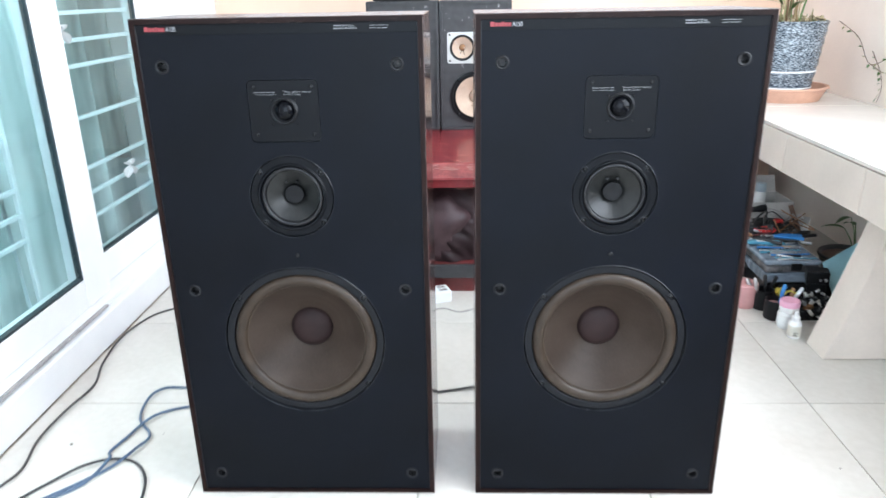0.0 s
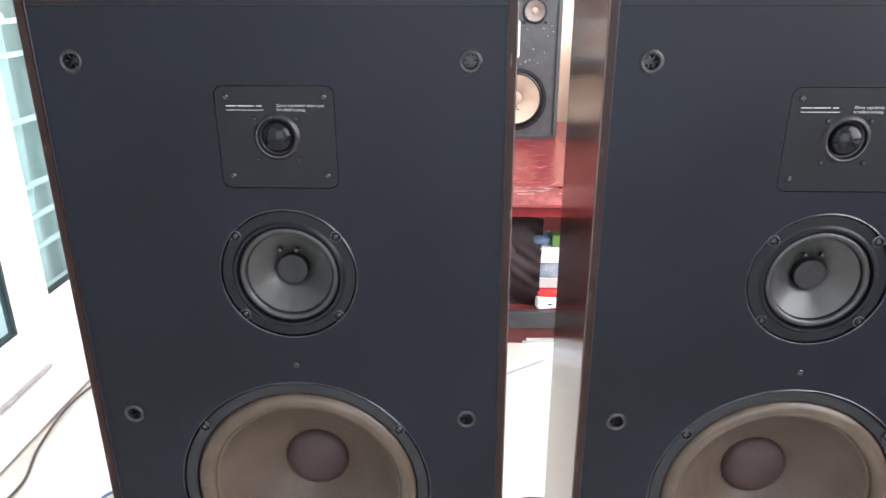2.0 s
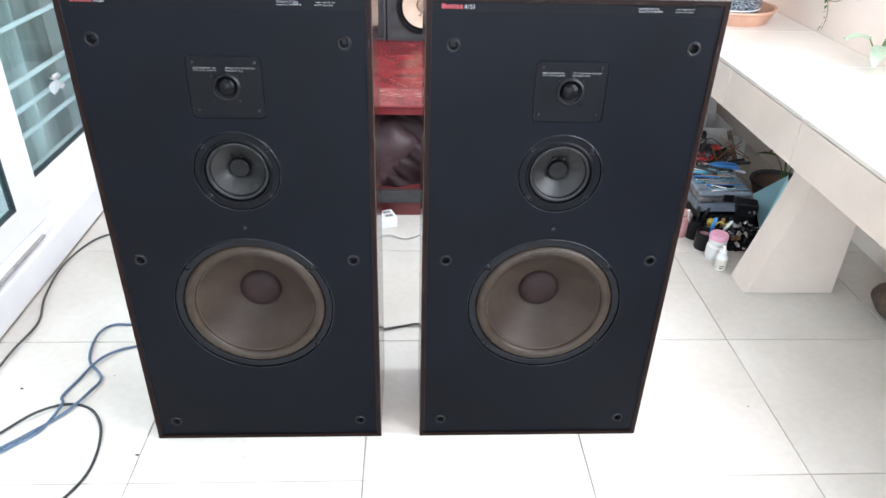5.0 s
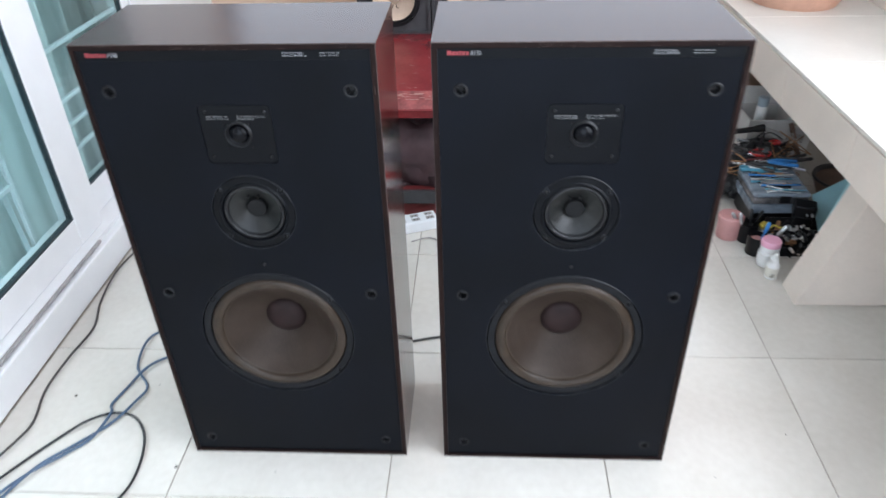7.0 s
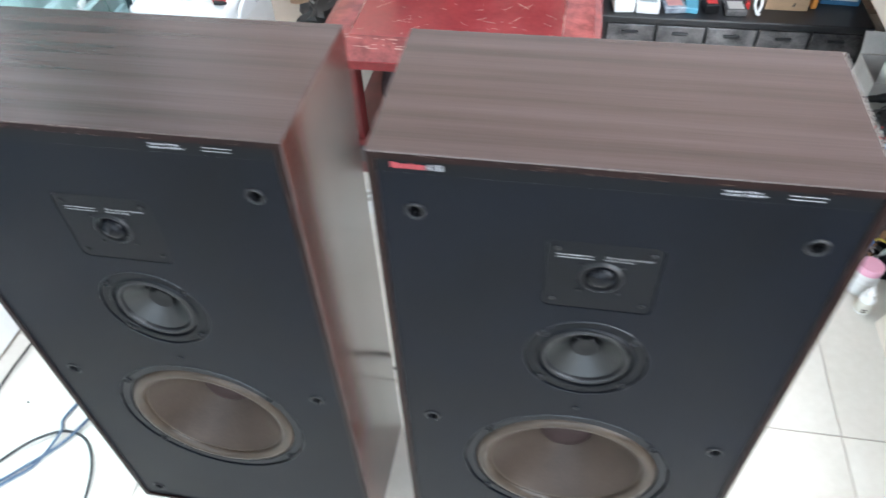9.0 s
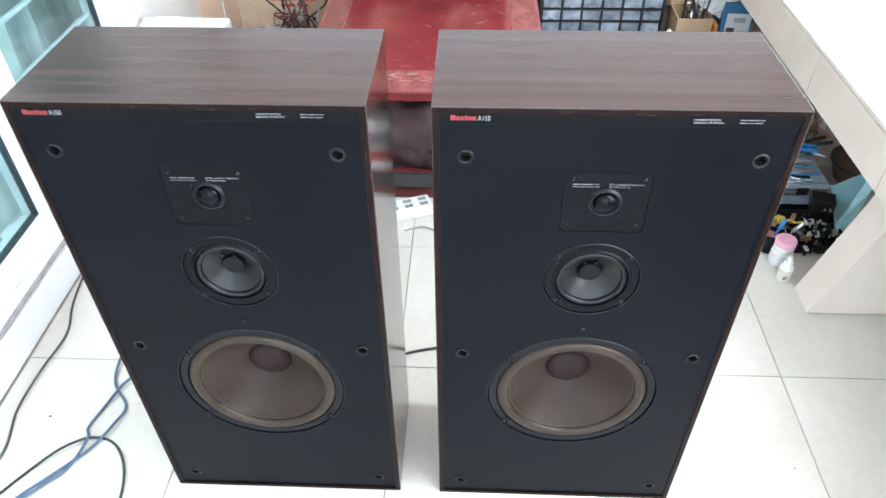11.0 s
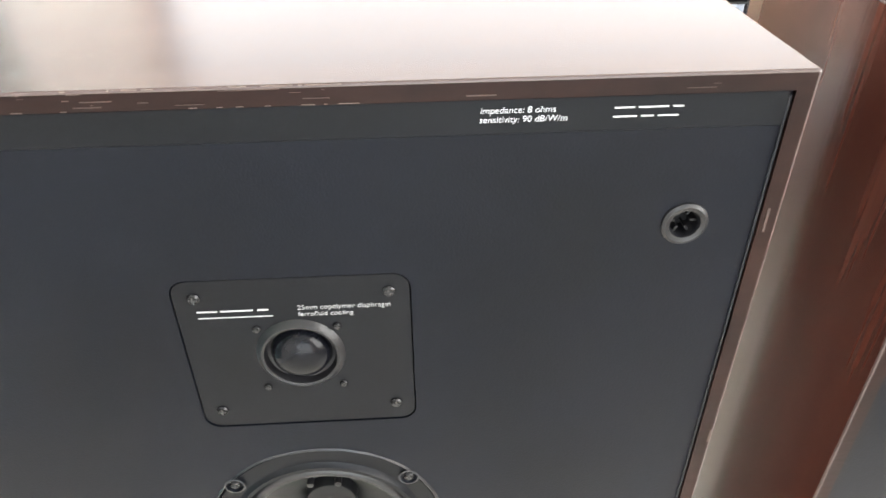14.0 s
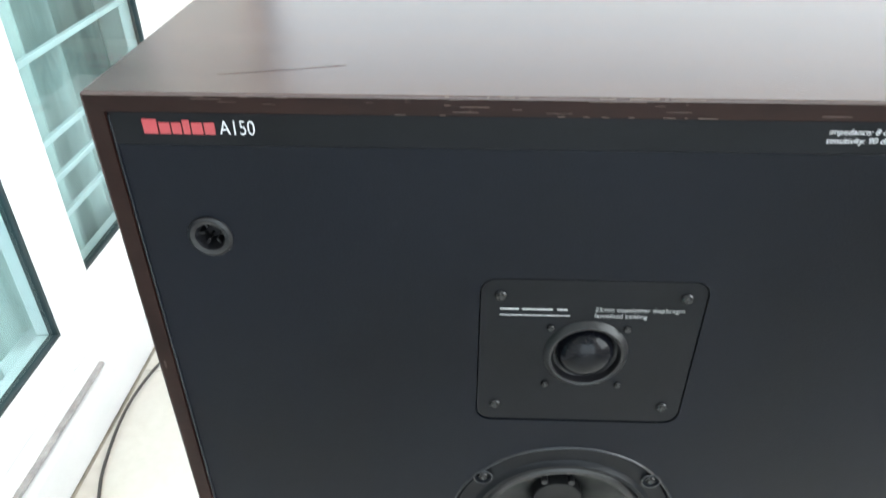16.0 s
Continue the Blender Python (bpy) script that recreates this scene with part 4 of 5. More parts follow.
    for k in range(40):
        x, z = rnd.uniform(-hw + 0.014, hw - 0.014), rnd.uniform(0.2, h - 0.014)
        s = rnd.uniform(0.0005, 0.0014)
        box(x - s, x + s, 0.0076, 0.0082, z - s, z + s * rnd.uniform(0.5, 2), bm=bm)
    tagged(part("speck", bm, "silver", root, "pale specks on the vinyl"), kind="stuff")
    return root


bs = bookshelf_speaker()
bs.scale = (1.045, 1.045, 1.045)
bs2 = copy_thing(bs, pose(0.055, 2.468, TBZ))
bs.location = (-0.192, 2.468, TBZ)
root = thing("flat_device", "flat silver and black device lying on the old loudspeaker", "device", (-0.188, 2.56, TBZ + 0.4345))
part("body", box(-0.105, 0.085, -0.06, 0.10, 0.0, 0.010, 0.002), "black", root)
part("cover", box(-0.10, 0.085, -0.055, 0.10, 0.010, 0.045, 0.004), "silver", root, "dull silver cover")

# things on the lower shelf of the table
bm = blob(0.135, 0.10, 0.118, 0.22, 14, 3, 4, 0.15)
single("velvet_cloth", bm, "velvet", "dark plum velvet cloth bundled on the lower shelf", "cloth", (-0.085, 2.04, 0.092), smooth=True)
bm = bmesh.new()
n = 40
rows = []
for j in range(n + 1):
    z = 0.0935 + 0.215 * j / n
    row = []
    for i in range(n + 1):
        x = -0.23 + 0.325 * i / n
        f = noise.noise(Vector((x * 14 + z * 9, z * 10, 2.0))) * 0.026 + noise.noise(Vector((x * 30 + z * 42, z * 14, 5.0))) * 0.013
        row.append(bm.verts.new((x + 0.008 * noise.noise(Vector((x * 9, z * 9, 9))), 1.968 + f + 0.03 * (j / n) ** 2, z + (0.012 * noise.noise(Vector((x * 22, 3, 1))) if j == n else 0))))
    rows.append(row)
for a, b in zip(rows, rows[1:]):
    for i in range(n):
        bm.faces.new((a[i], a[i + 1], b[i + 1], b[i]))
bmesh.ops.solidify(bm, geom=bm.faces[:], thickness=0.003)
single("velvet_bag", bm, "velvet", "dark plum velvet bag slumped in folds on the lower shelf", "bag", smooth=True)


def stack(name, label, category, at, sizes, mats, rz=0, group=""):
    root = thing(name, label, category, at, rz, group)
    z = 0
    for k, (sx, sy, sz) in enumerate(sizes):
        ob = part("folder" if sz > 0.012 else "booklet", box(-sx / 2, sx / 2, -sy / 2, sy / 2, z, z + sz - 0.0006, min(0.001, sz / 4), seg=1), mats[k % len(mats)], root)
        ob.rotation_euler[2] = radians((k * 37 % 11) - 5)
        z += sz
    return root


stack("paper_stack", "stack of white papers and clear sleeves on the lower shelf", "papers", (0.135, 2.05, 0.092), [(0.09, 0.13, 0.012), (0.10, 0.12, 0.03), (0.09, 0.13, 0.025), (0.10, 0.12, 0.04), (0.085, 0.13, 0.038)], ["red_plastic", "carton_white", "carton_grey", "bin", "carton_white"])
root = thing("adapter", "small white power adapter lying on the lower shelf", "adapter", (0.115, 1.972, 0.092), 12)
part("body", box(-0.03, 0.035, -0.018, 0.018, 0, 0.028, 0.003), "device", root)
part("slot", box(-0.006, 0.006, -0.0186, -0.0175, 0.010, 0.014), "hole", root)
single("red_packet", box(-0.04, 0.04, -0.02, 0.02, 0, 0.012, 0.002), "red_plastic", "flat red packet beside the papers", "packet", (0.130, 1.978, 0.1205), (0, 0, -8))
single("dark_pouch", blob(0.035, 0.03, 0.016, 0.2, 20, 5, 3, 0.2), "cord_blue", "dark blue pouch on top of the papers", "pouch", (0.095, 2.02, 0.237), smooth=True)
single("green_box", box(-0.015, 0.02, -0.02, 0.02, 0, 0.03, 0.002), "leaf", "small green box on top of the papers", "box", (0.135, 2.01, 0.237))

# power strip on the floor
root = thing("power_strip", "white power strip with two rows of sockets on the floor", "power strip", (-0.17, 1.850, 0), 20)
part("body", box(-0.17, 0.145, -0.028, 0.028, 0, 0.036, 0.005), "device", root)
for k in range(7):
    for sy in (-0.011, 0.011):
        x = -0.135 + 0.043 * k
        bm = box(x - 0.013, x + 0.013, sy - 0.0085, sy + 0.0085, 0.0345, 0.0363, 0.001, seg=1)
        part("socket", bm, "cord_grey", root)
bm = bmesh.new()
for k in range(7):
    for sy in (-0.011, 0.011):
        for dx in (-0.005, 0.005):
            x = -0.135 + 0.043 * k + dx
            box(x - 0.0012, x + 0.0012, sy - 0.004, sy + 0.003, 0.0362, 0.0368, bm=bm)
tagged(part("slot", bm, "hole", root), kind="stuff")
stack("booklet_pile", "two thin booklets on the floor under the shelf", "booklets", (0.14, 2.0, 0), [(0.16, 0.12, 0.008), (0.15, 0.12, 0.008)], ["carton_white", "carton_grey"])

# ---- cables on the floor ----
def cable(label, pts, r, material, cat="cable"):
    single("cable", tube([(x, y, r + 0.0003 + (0.004 if k % 3 == 1 else 0)) for k, (x, y) in enumerate(pts)], r, 8, 7), material, label, cat, smooth=True, group="cables on the floor")


cable("dusty dark power cable trailing along the door track", [(-0.60, 1.95), (-0.74, 1.90), (-0.835, 1.832), (-0.885, 1.772), (-0.905, 1.64), (-0.892, 1.505), (-0.862, 1.40), (-0.868, 1.29), (-0.872, 1.185), (-0.850, 1.092), (-0.857, 1.03), (-0.90, 0.90), (-0.89, 0.75)], 0.0027, "cord_dusty")
cable("blue-grey cable curling out from behind the loudspeaker", [(-0.46, 1.40), (-0.56, 1.395), (-0.632, 1.389), (-0.686, 1.388), (-0.704, 1.342), (-0.692, 1.263), (-0.645, 1.202), (-0.650, 1.154), (-0.680, 1.092), (-0.728, 1.035), (-0.775, 0.975), (-0.81, 0.90), (-0.83, 0.80), (-0.82, 0.66)], 0.0030, "cord_blue")
cable("blue-grey cable running beside the first one", [(-0.46, 1.33), (-0.54, 1.318), (-0.600, 1.309), (-0.638, 1.295), (-0.668, 1.257), (-0.690, 1.192), (-0.702, 1.145), (-0.690, 1.116), (-0.704, 1.051), (-0.740, 1.008), (-0.79, 0.95), (-0.825, 0.88), (-0.80, 0.72)], 0.0030, "cord_blue")
cable("black cable looped on the tiles", [(-0.90, 0.80), (-0.85, 0.915), (-0.815, 0.985), (-0.772, 1.050), (-0.730, 1.095), (-0.683, 1.122), (-0.632, 1.108), (-0.590, 1.052), (-0.574, 0.980), (-0.580, 0.915), (-0.62, 0.84), (-0.70, 0.79)], 0.0028, "cord_black")
cable("dark grey cable between the two loudspeakers", [(-0.20, 1.30), (-0.10, 1.345), (-0.048, 1.369), (0.0, 1.382), (0.040, 1.384), (0.12, 1.37), (0.2, 1.32)], 0.0030, "cord_dusty")
cable("thin grey flex under the table", [(-0.10, 1.80), (-0.05, 1.815), (0.0, 1.80), (0.05, 1.83), (0.1, 1.86)], 0.0022, "cord_grey")
rnd = random.Random(21)
for x, y, s in ((-0.795, 1.171, 0.004), (-0.50, 0.985, 0.004), (-0.62, 1.21, 0.002), (-0.80, 0.92, 0.002), (0.55, 0.99, 0.0015), (0.72, 1.10, 0.002), (-0.3, 0.98, 0.0015)):
    single("crumb", blob(s, s * 0.7, s * 0.4, 0.3, 200, rnd.randint(0, 9), 1), "dirt", "dark crumb of dirt on the tiles", "dirt", (x, y, 0.0005), group="crumbs on the floor")

# ---- rear left corner ----
single("white_carton", box(-0.13, 0.13, -0.16, 0.16, 0, 0.222, 0.003), "carton_white", "plain white carton in the rear corner", "carton", (-0.848, 2.365, 0))
root = thing("bench_instrument", "white desktop instrument with display, keys and dial on a white carton", "instrument", (-0.842, 2.345, 0.222))
part("body", box(-0.14, 0.14, -0.155, 0.145, 0, 0.085, 0.010), "device", root)
part("display", box(-0.115, -0.03, -0.09, 0.02, 0.0845, 0.0865, 0.001, seg=1), "lcd", root, "dark grey-green display")
for i in range(2):
    for j in range(5):
        part("key", box(-0.012 + 0.020 * i, 0.002 + 0.020 * i, -0.10 + 0.024 * j, -0.087 + 0.024 * j, 0.0845, 0.0885, 0.0015), "key", root)
part("dial", lathe([(0.033, 0.0845), (0.033, 0.089), (0.030, 0.091), (0.028, 0.088), (0.0, 0.0875)], 36, "Z", (0.075, -0.02, 0)), "device", root, "round white dial", smooth=True)
for k, m in enumerate(("cord_black", "red_plastic", "cord_black")):
    part("probe_plug", lathe([(0.006, 0), (0.006, 0.022), (0.003, 0.035), (0, 0.035)], 12, "X", (0.085 + 0.008 * k, -0.10 - 0.012 * k, 0.095)), m, root, smooth=True)
part("side_handle", tube([(0.142, -0.10, 0.02), (0.155, -0.08, 0.07), (0.155, 0.02, 0.07), (0.142, 0.04, 0.02)], 0.006, 8, 5), "device", root, smooth=True)
part("probe", tube([(-0.13, 0.11, 0.090), (-0.04, 0.118, 0.093), (0.05, 0.113, 0.090)], 0.0045, 8, 5, taper=0.5), "carton_white", root, smooth=True)
root = thing("printed_carton", "pale brown carton with red printed lettering, standing by the rear wall", "carton", (-0.627, 2.90, 0))
part("body", box(-0.162, 0.162, -0.07, 0.0, 0, 0.270, 0.003), "carton_pale", root)
for k in range(7):
    part("print_bar", box(-0.035 + 0.024 * k, -0.016 + 0.024 * k, -0.0708, -0.0699, 0.224, 0.247), "red_plastic", root)
part("print_bar", box(0.0, 0.10, -0.0708, -0.0699, 0.202, 0.212), "red_plastic", root)
part("print_patch", lathe([(0.024, -0.0708), (0.024, -0.0699)], 20, "Y", (-0.100, 0, 0.226)), "dirt", root, "dark printed patch")
rnd = random.Random(31)
for k in range(16):
    pts = [(-0.535 + rnd.uniform(-0.10, 0.10), 2.60 + rnd.uniform(-0.12, 0.14), 0.05 + rnd.uniform(0, 0.26)) for _ in range(6)]
    pts[0] = (pts[0][0], pts[0][1], 0.004)
    single("wire", tube(pts, rnd.choice((0.0018, 0.0026, 0.0034)), 6, 7), rnd.choice(("cord_black", "cord_grey", "cord_black", "dark_red", "carton_grey")), "tangled thin wire heaped in the corner", "wire", smooth=True, group="tangled wires")
single("wire_heap", blob(0.13, 0.14, 0.11, 0.35, 22, 6, 4, 0.2), "cord_black", "dark tangle of coiled wire on the floor", "wire heap", (-0.515, 2.60, 0), smooth=True, kind="stuff")
# wall socket and dangling plug
root = thing("wall_socket", "cream wall socket on the white wall", "socket", (LEFT, 2.845, 0.469))
part("plate", box(0.0, 0.010, -0.035, 0.035, -0.035, 0.035, 0.003), "bottle", root)
part("rocker", box(0.0095, 0.013, -0.012, 0.012, -0.015, 0.015, 0.001), "label", root)
root = thing("plug", "black mains plug dangling on its flex by the wall", "plug", (-0.967, 2.724, 0.394))
part("body", lathe([(0.012, -0.012), (0.014, 0.0), (0.012, 0.014), (0.006, 0.03), (0.004, 0.036)], 14, "X"), "black", root, smooth=True)
for sz in (-0.005, 0.005):
    part("pin", box(-0.026, -0.011, -0.0018, 0.0018, sz - 0.0016, sz + 0.0016), "steel", root)
part("flex", tube([(0.03, 0, 0), (0.065, 0.0, 0.002), (0.10, -0.01, -0.02), (0.125, -0.01, -0.06), (0.13, 0, -0.115)], 0.0034, 8, 6), "cord_black", root, smooth=True)
single("cable", tube([(-0.935, 2.739, 0.400), (-0.888, 2.729, 0.394), (-0.826, 2.708, 0.370), (-0.794, 2.687, 0.315), (-0.784, 2.656, 0.18), (-0.774, 2.60, 0.004)], 0.003, 8, 6), "carton_grey", "pale flex hanging beside the plug", "cable", smooth=True)

# ---- rear right: drawers, cartons ----
CX0, CX1, CY0, CY1, CZ = 0.298, 1.029, 2.526, 2.92, 0.180


def drawer_cabinet():
    root = thing("drawer_cabinet", "low black plastic cabinet with smoked drawers", "cabinet")
    body = box(CX0, CX1, CY0 + 0.012, CY1, 0.0, CZ - 0.022, 0.003)
    box(CX0 - 0.006, CX1 + 0.006, CY0 - 0.006, CY1, CZ - 0.0215, CZ, 0.004, body)
    part("body", body, "cab_black", root)
    n = 5
    wd = (CX1 - CX0 - 0.02) / n
    for r in range(2):
        for c in range(n):
            x = CX0 + 0.01 + wd * c
            d = part("drawer", box(x + 0.004, x + wd - 0.004, CY0, CY0 + 0.0115, 0.008 + 0.075 * r, 0.078 + 0.075 * r, 0.003), "smoke", root, "smoked drawer front")
            part("handle", box(x + wd / 2 - 0.022, x + wd / 2 + 0.022, CY0 - 0.007, CY0 + 0.001, 0.052 + 0.075 * r, 0.060 + 0.075 * r, 0.002), "cab_black", d)
    return root


drawer_cabinet()


def bin_organiser(x0, x1, y0, y1, z0, z1):
    root = thing("parts_organiser", "black parts organiser with clear drawers full of small parts", "organiser")
    fr = box(x0, x0 + 0.006, y0, y1, z0, z1, 0.001)
    box(x1 - 0.006, x1, y0, y1, z0, z1, 0.001, fr)
    nx, nz = 6, 6
    wx, wz = (x1 - x0 - 0.012) / nx, (z1 - z0) / nz
    for k in range(nz + 1):
        z = z0 + (z1 - z0 - 0.005) * k / nz
        box(x0 + 0.006, x1 - 0.006, y0, y1, z, z + 0.005, bm=fr)
    for k in range(1, nx):
        box(x0 + 0.006 + wx * k - 0.002, x0 + 0.006 + wx * k + 0.002, y0 + 0.0005, y1, z0 + 0.0002, z1 - 0.0052, bm=fr)
    box(x0 + 0.006, x1 - 0.006, y1 - 0.004, y1 - 0.001, z0, z1, bm=fr)
    part("frame", fr, "cab_black", root)
    for i in range(nx):
        for j in range(nz):
            xa, za = x0 + 0.006 + wx * i + 0.0035, z0 + wz * j + 0.0058
            d = part("drawer", box(xa, xa + wx - 0.007, y0 + 0.004, y1 - 0.02, za, za + wz - 0.0065, 0.002, seg=1), "bin", root, "clear drawer with parts inside")
            part("pull", box(xa + wx * 0.3, xa + wx * 0.55, y0 - 0.004, y0 + 0.0045, za + 0.004, za + 0.009, 0.001, seg=1), "bin", d)
    return root


bin_organiser(0.303, 0.721, 2.666, 2.83, CZ, 0.436)
root = thing("large_white_carton", "large white carton lying on the parts organiser", "carton", (0.504, 2.86, 0.436))
part("body", box(-0.175, 0.17, -0.13, 0.12, 0, 0.215, 0.003), "carton_white", root)
part("strap", moved(box(-0.13, 0.13, -0.1312, -0.1299, -0.0012, 0.0012), Matrix.Translation((0.03, 0, 0.05)) @ Matrix.Rotation(radians(-18), 4, "Y")), "dirt", root, "thin dark line")
part("print_bar", box(-0.165, -0.15, -0.1312, -0.1299, 0.03, 0.11), "carton_grey", root)


def small_box(name, label, category, x, y, sx, sy, sz, material, rz=0, z=None, top=None):
    root = thing(name, label, category, (x, y, CZ if z is None else z), rz)
    part("body", box(-sx / 2, sx / 2, -sy / 2, sy / 2, 0, sz, min(0.004, sz / 5)), material, root)
    if top:
        part("face", box(-sx * 0.36, sx * 0.36, -sy * 0.36, sy * 0.30, sz, sz + 0.0012, 0.0004, seg=1), top, root)
    return root


small_box("white_box", "small white box on the black cabinet", "box", 0.350, 2.577, 0.06, 0.075, 0.035, "carton_white", 6)
small_box("panel_meter", "white panel meter with grey screen on the cabinet", "meter", 0.421, 2.580, 0.066, 0.085, 0.032, "device", -3, top="key")
small_box("clear_packet", "pale blue clear packet of parts on the cabinet", "packet", 0.493, 2.587, 0.06, 0.08, 0.020, "bin", 8, top="dusky_pink")
small_box("blue_packet", "small blue packet on the cabinet", "packet", 0.545, 2.582, 0.036, 0.06, 0.018, "teal", -5)
small_box("black_gadget", "small black gadget with red top", "gadget", 0.598, 2.587, 0.040, 0.06, 0.028, "black", 4, top="red_plastic")
small_box("dark_packet", "grey packet of parts on the cabinet", "packet", 0.664, 2.580, 0.060, 0.065, 0.020, "smoke", 3, top="carton_grey")
single("cable_loop", tube([(0.69, 2.45, CZ + 0.006), (0.70, 2.46, CZ + 0.03), (0.695, 2.48, CZ + 0.055), (0.685, 2.475, CZ + 0.03), (0.69, 2.455, CZ + 0.012), (0.70, 2.452, CZ + 0.005)], 0.004, 8, 7), "device", "white looped cable on the cabinet", "cable", (0.031, 0.104, 0), smooth=True)
single("plug_end", box(-0.006, 0.006, -0.006, 0.006, 0, 0.022, 0.002), "red_plastic", "red plug end beside the looped cable", "plug", (0.702, 2.60, CZ))


def open_carton(x, y, z, sx, sy, sz, material, label):
    root = thing("open_carton", label, "carton", (x, y, z), 0)
    t = 0.004
    bm = box(-sx / 2, sx / 2, -sy / 2, -sy / 2 + t, 0, sz)
    box(-sx / 2, sx / 2, sy / 2 - t, sy / 2, 0, sz, bm=bm)
    box(-sx / 2, -sx / 2 + t, -sy / 2 + t, sy / 2 - t, 0, sz, bm=bm)
    box(sx / 2 - t, sx / 2, -sy / 2 + t, sy / 2 - t, 0, sz, bm=bm)
    box(-sx / 2 + t, sx / 2 - t, -sy / 2 + t, sy / 2 - t, 0, t, bm=bm)
    part("body", bm, material, root)
    fl = box(-sx / 2 + 0.003, sx / 2 - 0.003, -0.002, 0.002, 0, sy * 0.4)
    part("flap", moved(fl, Matrix.Translation((0, sy / 2 + 0.003, sz)) @ Matrix.Rotation(radians(-25), 4, "X")), material, root)
    return root


open_carton(0.810, 2.666, CZ, 0.115, 0.13, 0.085, "carton", "open brown carton holding loose tools and wires")
rnd = random.Random(5)
for k in range(9):
    x, y = 0.810 + rnd.uniform(-0.035, 0.035), 2.666 + rnd.uniform(-0.04, 0.04)
    dx, dy = rnd.uniform(-0.03, 0.03), rnd.uniform(-0.03, 0.03)
    single("tool", tube([(x - dx, y - dy, CZ + 0.012), (x, y, CZ + 0.07), (x + dx, y + dy, CZ + 0.135)], rnd.choice((0.003, 0.005, 0.008)), 8, 3), rnd.choice(("steel", "cord_black", "carton_white", "cord_black")), "tool sticking out of the brown carton", "tool", smooth=True, group="tools in the carton")
bm = bmesh.new()
n, sheets = 14, []
for side in (-1, 1):
    grid = []
    for j in range(n + 1):
        row = []
        for i in range(n + 1):
            u, w = 2 * i / n - 1, 2 * j / n - 1
            puff = (1 - u ** 4) * (1 - max(0, w) ** 3)
            crease = noise.noise(Vector((u * 2.1, w * 2.3 + side, 4.0))) + 0.6 * noise.noise(Vector((u * 5.5 + w * 3, w * 4.0, side)))
            row.append(bm.verts.new((0.076 * u * (1 + 0.12 * w) + 0.009 * crease, side * (0.003 + 0.030 * puff) + 0.016 * crease, 0.12 + 0.12 * w + (0.016 * crease if j == n else 0))))
        grid.append(row)
    for a, b in zip(grid, grid[1:]):
        for i in range(n):
            bm.faces.new((a[i], a[i + 1], b[i + 1], b[i]) if side < 0 else (b[i], b[i + 1], a[i + 1], a[i]))
    sheets.append(grid)
fa, fb = sheets
for i in range(n):
    bm.faces.new((fb[0][i], fb[0][i + 1], fa[0][i + 1], fa[0][i]))
    for k in (0, n):
        bm.faces.new((fa[i][k], fa[i + 1][k], fb[i + 1][k], fb[i][k]))
bmesh.ops.recalc_face_normals(bm, faces=bm.faces[:])
single("white_paper_bag", bm, "carton_white", "crumpled white paper bag leaning over the brown carton", "bag", (0.880, 2.706, 0.262), (6, 30, -6))
root = thing("blue_carton", "blue product carton with a white printed face", "carton", (0.967, 2.706, CZ), -4)
part("body", box(-0.052, 0.052, -0.06, 0.06, 0, 0.12, 0.002), "blue_box", root)
part("label", box(-0.036, 0.044, -0.0612, -0.0598, 0.015, 0.085), "carton_white", root, "white printed label")
part("print_bar", box(-0.030, -0.004, -0.0618, -0.0611, 0.022, 0.036), "dirt", root)
part("print_bar", box(-0.012, 0.026, -0.0618, -0.0611, 0.055, 0.072), "carton_grey", root)
small_box("orange_packet", "small orange packet beside the carton", "packet", 0.886, 2.637, 0.016, 0.05, 0.06, "orange")

# ---- clutter under the bench ----
open_carton(1.020, 2.285, 0, 0.14, 0.14, 0.195, "carton_grey", "open grey carton on the floor with a jar inside")
root = thing("white_jar", "white jar standing in the grey carton", "jar", (1.008, 2.29, 0.005))
part("body", lathe([(0.0, 0.0), (0.016, 0.0), (0.018, 0.01), (0.018, 0.20), (0.014, 0.212)], 24), "bottle", root, smooth=True)
part("lid", lathe([(0.0170, 0.21), (0.0170, 0.235), (0.015, 0.238), (0, 0.238)], 24), "key", root, smooth=True)
single("brown_offcut", moved(box(-0.007, 0.007, -0.003, 0.003, 0, 0.125, 0.001), Matrix.Rotation(radians(-24), 4, "Y")), "tub_brown", "narrow dark brown offcut leaning on the carton", "offcut", (1.125, 2.205, 0.075))
root = thing("stool", "small white framed stool behind the clutter", "stool", (1.135, 2.36, -0.066))
part("rail", box(-0.10, 0.06, -0.012, 0.012, 0.150, 0.172, 0.003), "device", root)
part("leg", box(0.04, 0.06, -0.012, 0.012, 0.066, 0.150, 0.003), "device", root)
part("leg", box(-0.10, -0.08, -0.012, 0.012, 0.066, 0.150, 0.003), "device", root)
part("rail", moved(box(-0.075, 0.075, -0.010, 0.010, 0.1505, 0.1715, 0.003), Matrix.Translation((0.035, -0.082, 0)) @ Matrix.Rotation(radians(62), 4, "Z")), "device", root)
root = thing("tool_case", "clear lidded case of blue-handled tools on a black box", "tool case", (0.945, 1.955, 0.0))
part("base", box(-0.062, 0.078, -0.062, 0.075, 0.0, 0.052, 0.004), "black", root, "black lower box")
part("lower_tray", box(-0.068, 0.084, -0.076, 0.080, 0.0525, 0.084, 0.006, seg=3), "case_lid", root, "grey plastic lower tray")
part("tray", box(-0.070, 0.086, -0.080, 0.082, 0.0845, 0.108, 0.009, seg=3), "smoke", root, "smoked tray")
part("lid", box(-0.072, 0.088, -0.082, 0.084, 0.1085, 0.122, 0.006, seg=3), "case_lid", root, "clear scratched lid")
